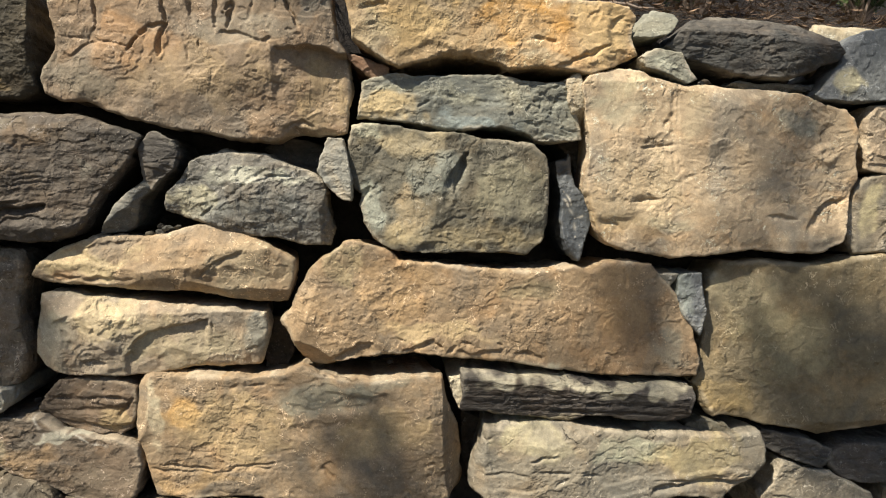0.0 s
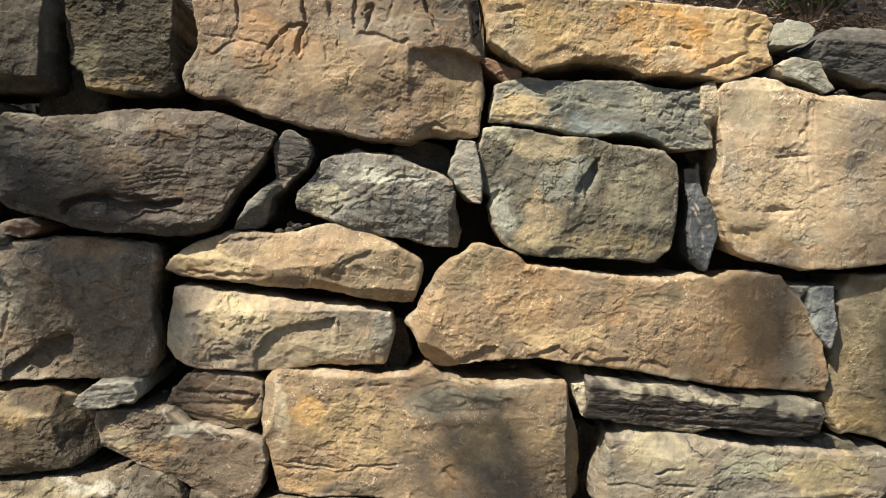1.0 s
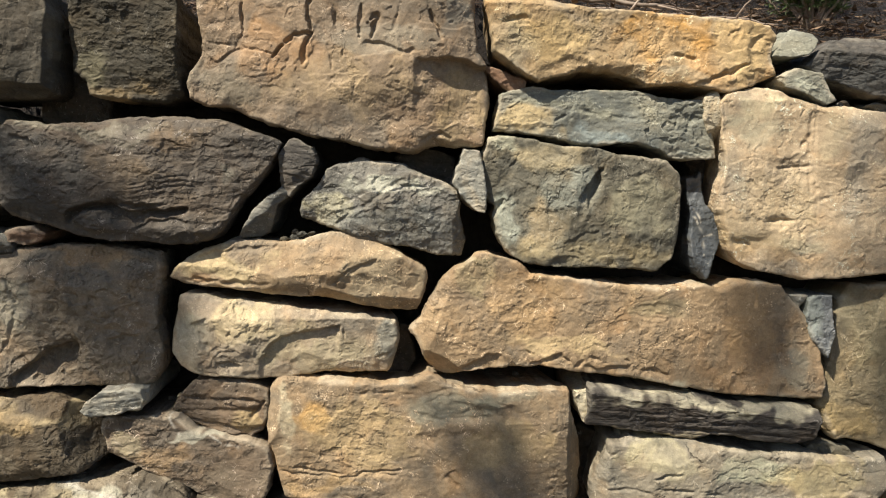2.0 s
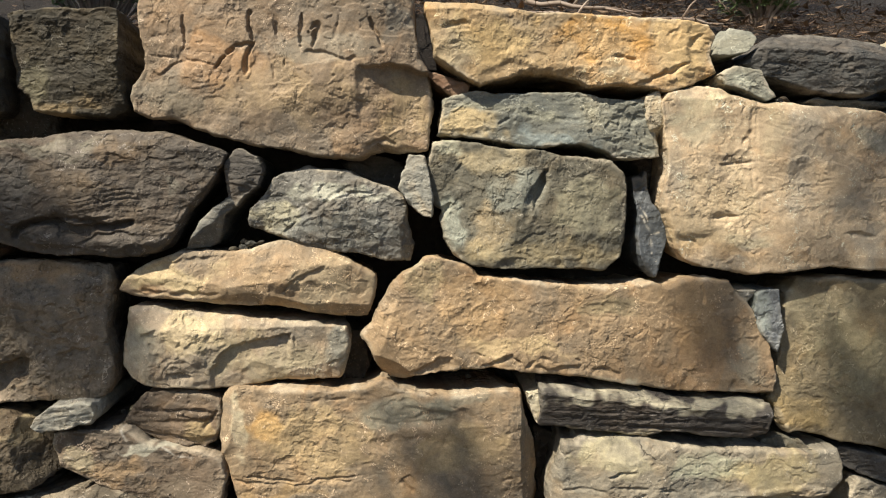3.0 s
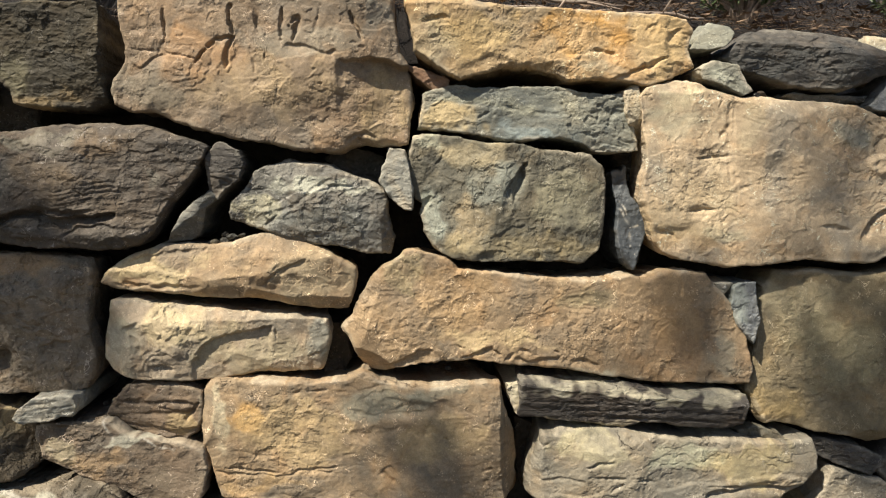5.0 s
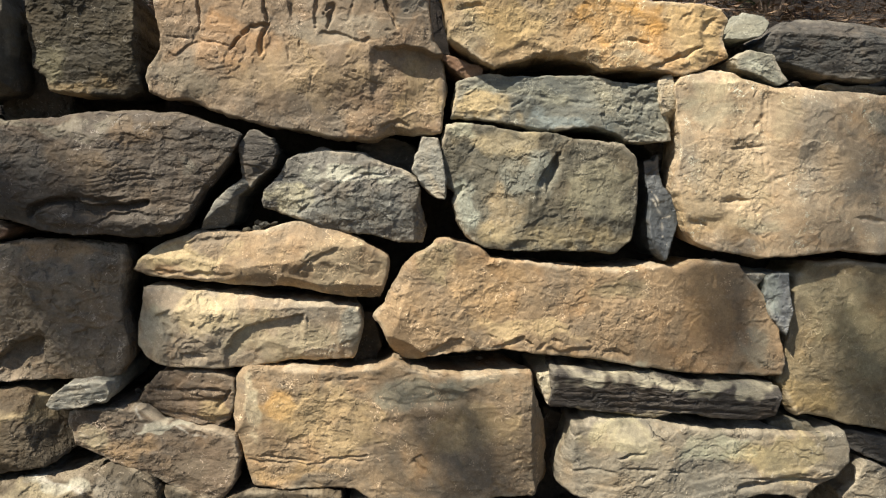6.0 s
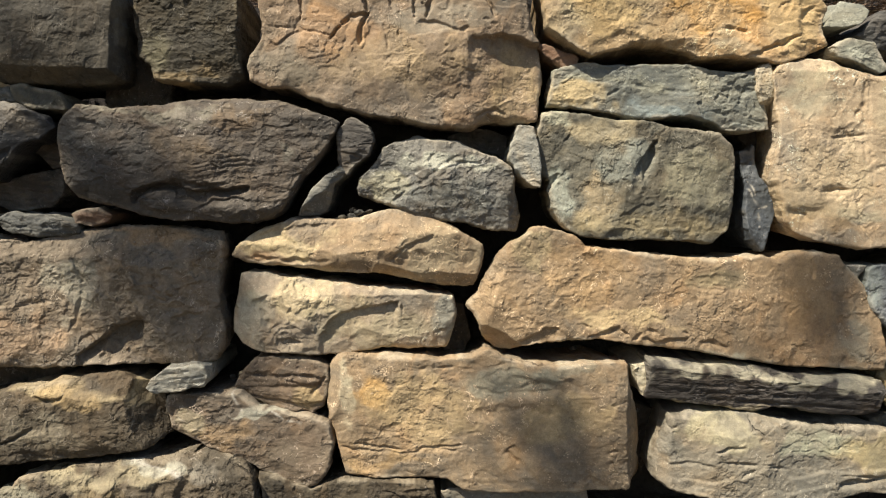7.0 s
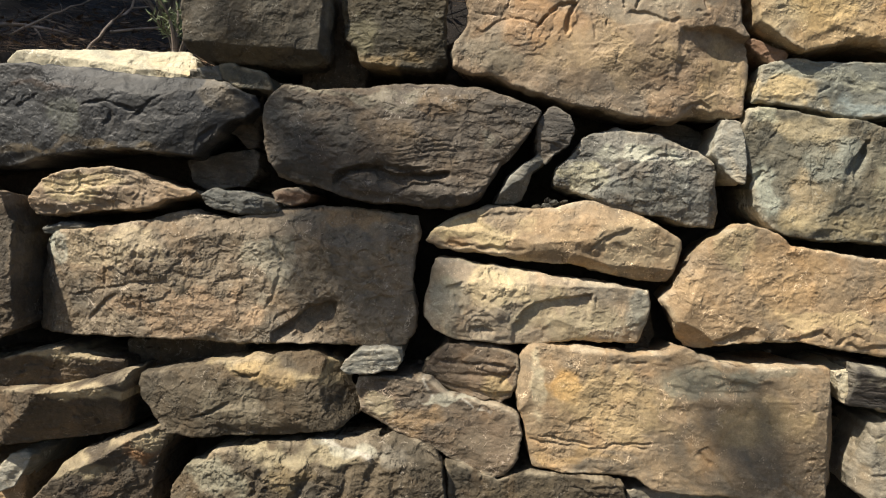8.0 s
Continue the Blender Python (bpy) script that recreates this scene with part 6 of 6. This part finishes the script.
for k, (at, size, material) in enumerate([
    ((-0.375, 0.038, 1.126), 0.009, PALEGREY),
    ((-0.387, 0.038, 1.13), 0.006, GREYBROWN),
    ((-0.358, 0.038, 1.13), 0.006, OLIVE),
    ((-0.584, 0.02, 0.819), 0.006, PALEGREY),
    ((-0.57, 0.01, 0.803), 0.005, WHITE),
    ((-0.405, 0.038, 1.115), 0.007, OLIVE),
    ((-0.387, 0.038, 1.119), 0.009, PALEGREY),
    ((-0.37, 0.038, 1.122), 0.008, GREYBROWN),
    ((-0.364, 0.038, 1.112), 0.005, PALE),
    ((-0.419, 0.038, 1.107), 0.005, GREYBROWN),
    ((-0.152, 0.03, 0.884), 0.007, TAN),
    ((-0.136, 0.02, 0.884), 0.005, PALE),
    ((-0.572, 0.03, 0.824), 0.005, WHITE),
    ((0.222, 0, 0.79), 0.009, SLATE),
    ((0.559, 0, 1.427), 0.008, PALEGREY),
    ((0.569, 0, 1.432), 0.006, GREYBROWN),
    ((-1.085, -0.03, 0.644), 0.006, PALEGREY),
    ((-1.098, -0.03, 0.638), 0.005, GREYBROWN),
    ((0.025, 0.02, 0.904), 0.006, GREYBROWN),
    ((0.671, 0, 0.788), 0.007, GREENPALE),
]):
    pebble(at, size, material, k)


# ---- pale flat stones that lie on top of the wall ----
def lying_stone(label, material, at, corners, turn=0.0, lean=(0, 0), **more):
    ob = stone(label, material, (0, 0, 0), corners, deep=0.07, **more)
    ob.location = at
    ob.rotation_euler = (radians(-90 + lean[0]), radians(lean[1]), radians(turn))
    return ob


stone("flat pale cream stone on top of the wall", WHITE, (-1.215, 0.09, 1.305), [(-0.214, -0.01), (-0.196, 0.011), (-0.12, 0.024), (0.01, 0.04), (0.115, 0.046), (0.134, 0.027), (0.145, 0.004), (0.133, -0.01), (0.015, -0.021), (-0.094, -0.02), (-0.204, -0.024)], edge=0.008, rough=0.002, flake=0.0012, chip=0.002, rim_tint=(0.55, 0.5, 0.38),
      cuts=[(-0.031, 0.003, 0.05, 1, 1.1)])
lying_stone("flat pale cream stone behind the slate capping", WHITE, (0.93, 0.13, 1.575), [(-.12, -.05), (.0, -.08), (.16, -.08), (.22, .0), (.12, .08), (-.06, .07)], lean=(12, 0), edge=0.012, rough=0.004)


# ---- loose litter on the bank ----
def litter():
    rng = random.Random(5)
    verts, faces = [], []
    for k in range(9000):
        x, y = rng.uniform(-1.75, 1.25), 0.20 + abs(rng.gauss(0, 0.45))
        root = Vector((x, y, bank_height(x, y) + rng.uniform(0.0, 0.035)))
        a = rng.uniform(0, 2 * math.pi)
        way = Vector((math.cos(a), math.sin(a), rng.uniform(-0.25, 0.35))).normalized()
        side = way.cross(Vector((0, 0, 1))).normalized()
        if k % 5:
            blade(verts, faces, root, way, side, rng.uniform(0.03, 0.09), 0.0022)
        else:
            blade(verts, faces, root, way, (side + any_way(rng) * 0.5).normalized(), rng.uniform(0.015, 0.035), rng.uniform(0.008, 0.018))
    ob = mesh_from("leaf_litter", verts, faces, NEEDLE)
    return tagged(ob, "dry brown needles and leaves lying on the soil", "leaf litter", kind="stuff")


litter()


def twig(points, radius, seed):
    """A crooked dead twig with two side shoots."""
    rng = random.Random(seed)
    line = []
    for a, b in zip(points[:-1], points[1:]):
        a, b = Vector(a), Vector(b)
        for k in range(4):
            line.append(a.lerp(b, k / 4) + any_way(rng) * radius * 0.8)
    line.append(Vector(points[-1]))
    verts, faces = [], []
    tube(verts, faces, line, [radius * (1 - 0.6 * k / len(line)) for k in range(len(line))], 6)
    for share in (0.4, 0.65):
        c = line[int(share * len(line))]
        tip = c + (line[-1] - line[0]).normalized() * 0.05 + any_way(rng) * 0.05
        tube(verts, faces, [c, c.lerp(tip, 0.5) + any_way(rng) * 0.005, tip], [radius * 0.5, radius * 0.35, radius * 0.2], 5)
    ob = mesh_from("twig", verts, faces, TWIG, True)
    return tagged(ob, "thin grey-brown dead twig lying on the soil", "twig", "dead twigs on the bank")


def on_bank(x, y, up=0.0):
    return (x, y, bank_height(x, y) + up)


twig([on_bank(-1.40, .30, -.01), on_bank(-1.37, .33, .06), on_bank(-1.34, .38, .10), on_bank(-1.33, .42, .17)], .004, 1)
twig([on_bank(-1.75, .42, .02), on_bank(-1.62, .44, .03), on_bank(-1.50, .42, .02)], .006, 2)
twig([on_bank(-1.42, .45, .03), on_bank(-1.28, .48, .05), on_bank(-1.12, .46, .06)], .004, 3)
twig([on_bank(.02, .24, .02), on_bank(.2, .28, .02), on_bank(.36, .27, .03)], .007, 4)
twig([on_bank(.15, .36, .03), on_bank(.28, .30, .04), on_bank(.42, .34, .03)], .006, 5)
twig([on_bank(.30, .22, .02), on_bank(.44, .26, .03), on_bank(.55, .24, .03)], .005, 6)
twig([on_bank(-1.60, .36, .02), on_bank(-1.52, .38, .07), on_bank(-1.47, .44, .10)], .003, 7)


def shrub(label, at, stems, reach, leaf, wide, seed, material=None):
    """A low shrub: an Empty at its base, woody stems, and narrow leaves all along them."""
    rng = random.Random(seed)
    base = tagged(new("shrub"), label, "shrub")
    base.location = at
    wood_v, wood_f, leaf_v, leaf_f = [], [], [], []
    for k in range(stems):
        a = rng.uniform(0, 2 * math.pi)
        tip = Vector((math.cos(a) * reach * rng.uniform(0.2, 0.9), math.sin(a) * reach * rng.uniform(0.2, 0.9), reach * rng.uniform(0.6, 1.3)))
        bend = tip * 0.5 + any_way(rng) * reach * 0.12
        line = [Vector((0, 0, -0.03)), bend * 0.6, bend, tip]
        tube(wood_v, wood_f, line, [0.005, 0.004, 0.003, 0.0015], 5)
        for j in range(46):
            t = rng.uniform(0.25, 1.0)
            root = (line[1].lerp(bend, t * 2 - 0.0) if t < 0.5 else bend.lerp(tip, t * 2 - 1))
            way = ((tip - bend).normalized() * 0.7 + any_way(rng)).normalized()
            blade(leaf_v, leaf_f, root, way, way.cross(any_way(rng)).normalized(), leaf * rng.uniform(0.7, 1.2), wide)
    for name, v, f, m in (("stem", wood_v, wood_f, TWIG), ("foliage", leaf_v, leaf_f, material or LEAF)):
        ob = mesh_from(name, v, f, m)
        ob.parent = base
    return base


shrub("grey-green needle-leaved sprig beside the capping stone", (-1.195, .31, 1.385), 10, .11, .022, .004, 1, SPRIG)
shrub("dark shrub in shade on the bank", on_bank(-1.45, .85), 60, .4, .03, .008, 2)
shrub("dark shrub in shade on the bank", on_bank(-1.0, .95), 60, .4, .03, .008, 3)
shrub("dark shrub in shade on the bank", on_bank(-1.95, .9), 60, .45, .03, .008, 4)
shrub("low green shrub on the bank", on_bank(.72, .42), 60, .14, .026, .005, 5, GRASS)
shrub("low green shrub on the bank", on_bank(1.14, .45), 34, .12, .026, .005, 6, GRASS)


# ---- trees in front of the wall, whose shade falls on it ----
def sunward(x, z, far):
    return Vector((x, 0, z)) + TO_SUN * far


def tree(label, base, top, limbs, clumps, seed):
    """An Empty at the root; a bent trunk, limbs out to each clump, and one crown of many leaves."""
    rng = random.Random(seed)
    root = tagged(new("tree"), label, "tree")
    root.location = base
    base = Vector(base)
    line = [base.lerp(top, t) + any_way(rng) * 0.05 for t in (0, .15, .3, .45, .6, .75, .9, 1)]
    v, f = [], []
    tube(v, f, [p - base for p in line], [.17, .14, .125, .11, .10, .085, .06, .04], 10)
    mesh_from("trunk", v, f, BARK, True).parent = root
    for points, thick in limbs:
        pts = [line[5]] + points
        fine = [a.lerp(b, k / 4) + any_way(rng) * 0.02 for a, b in zip(pts[:-1], pts[1:]) for k in range(4)] + [pts[-1]]
        v, f = [], []
        tube(v, f, [p - base for p in fine], [thick * (1 - 0.7 * k / len(fine)) for k in range(len(fine))], 7)
        mesh_from("limb", v, f, BARK, True).parent = root
    v, f = [], []
    for centre, rx, rz, deep, many in clumps:
        for k in range(many):
            p = centre + Vector((rng.gauss(0, rx), rng.gauss(0, deep), rng.gauss(0, rz)))
            way = any_way(rng)
            blade(v, f, p - base, way, way.cross(any_way(rng)).normalized(), rng.uniform(.05, .09), .03)
    mesh_from("crown", v, f, PINE).parent = root
    return root


FAR = 6.0
tree("tall leafy tree in the yard before the wall", (-7.6, -2.6, 0), Vector((-7.2, -2.5, 6.6)),
     [([sunward(-1.9, 1.85, FAR), sunward(-1.0, 1.62, FAR)], .05), ([sunward(-1.7, 1.9, FAR), sunward(-1.15, 1.7, FAR), sunward(-.72, 1.06, FAR)], .025)],
     # last three clumps: unseen leaves added only to darken the bank
     [(sunward(-.69, 1.02, FAR), .060, .034, .03, 230), (sunward(-.88, 1.20, FAR), .02, .03, .03, 22), (Vector((-1.35, .85, 1.62)) + TO_SUN * FAR, .34, .13, .2, 2200), (Vector((-1.50, .80, 1.60)) + TO_SUN * FAR, .26, .12, .2, 2200), (Vector((-1.52, .50, 1.46)) + TO_SUN * FAR, .18, .09, .10, 1200)], 1)
tree("tall leafy tree in the yard before the wall", (-1.5, -2.6, 0), Vector((-1.7, -2.5, 6.6)),
     [([sunward(1.40, 1.95, FAR), sunward(.95, 1.72, FAR), sunward(.72, 1.25, FAR), sunward(.50, .98, FAR), sunward(.14, .72, FAR)], .022), ([sunward(1.3, 1.0, FAR), sunward(.85, .93, FAR)], .04)],
     # last clump is out of view too, added to shade the bank
     [(sunward(.88, .88, FAR), .10, .07, .05, 210), (sunward(.46, .97, FAR), .045, .06, .03, 44), (sunward(.73, 1.32, FAR), .022, .08, .03, 22), (sunward(1.02, .76, FAR), .12, .06, .05, 70), (sunward(.03, .68, FAR), .05, .035, .03, 110), (Vector((.75, .85, 1.84)) + TO_SUN * FAR, .4, .08, .15, 500)], 2)
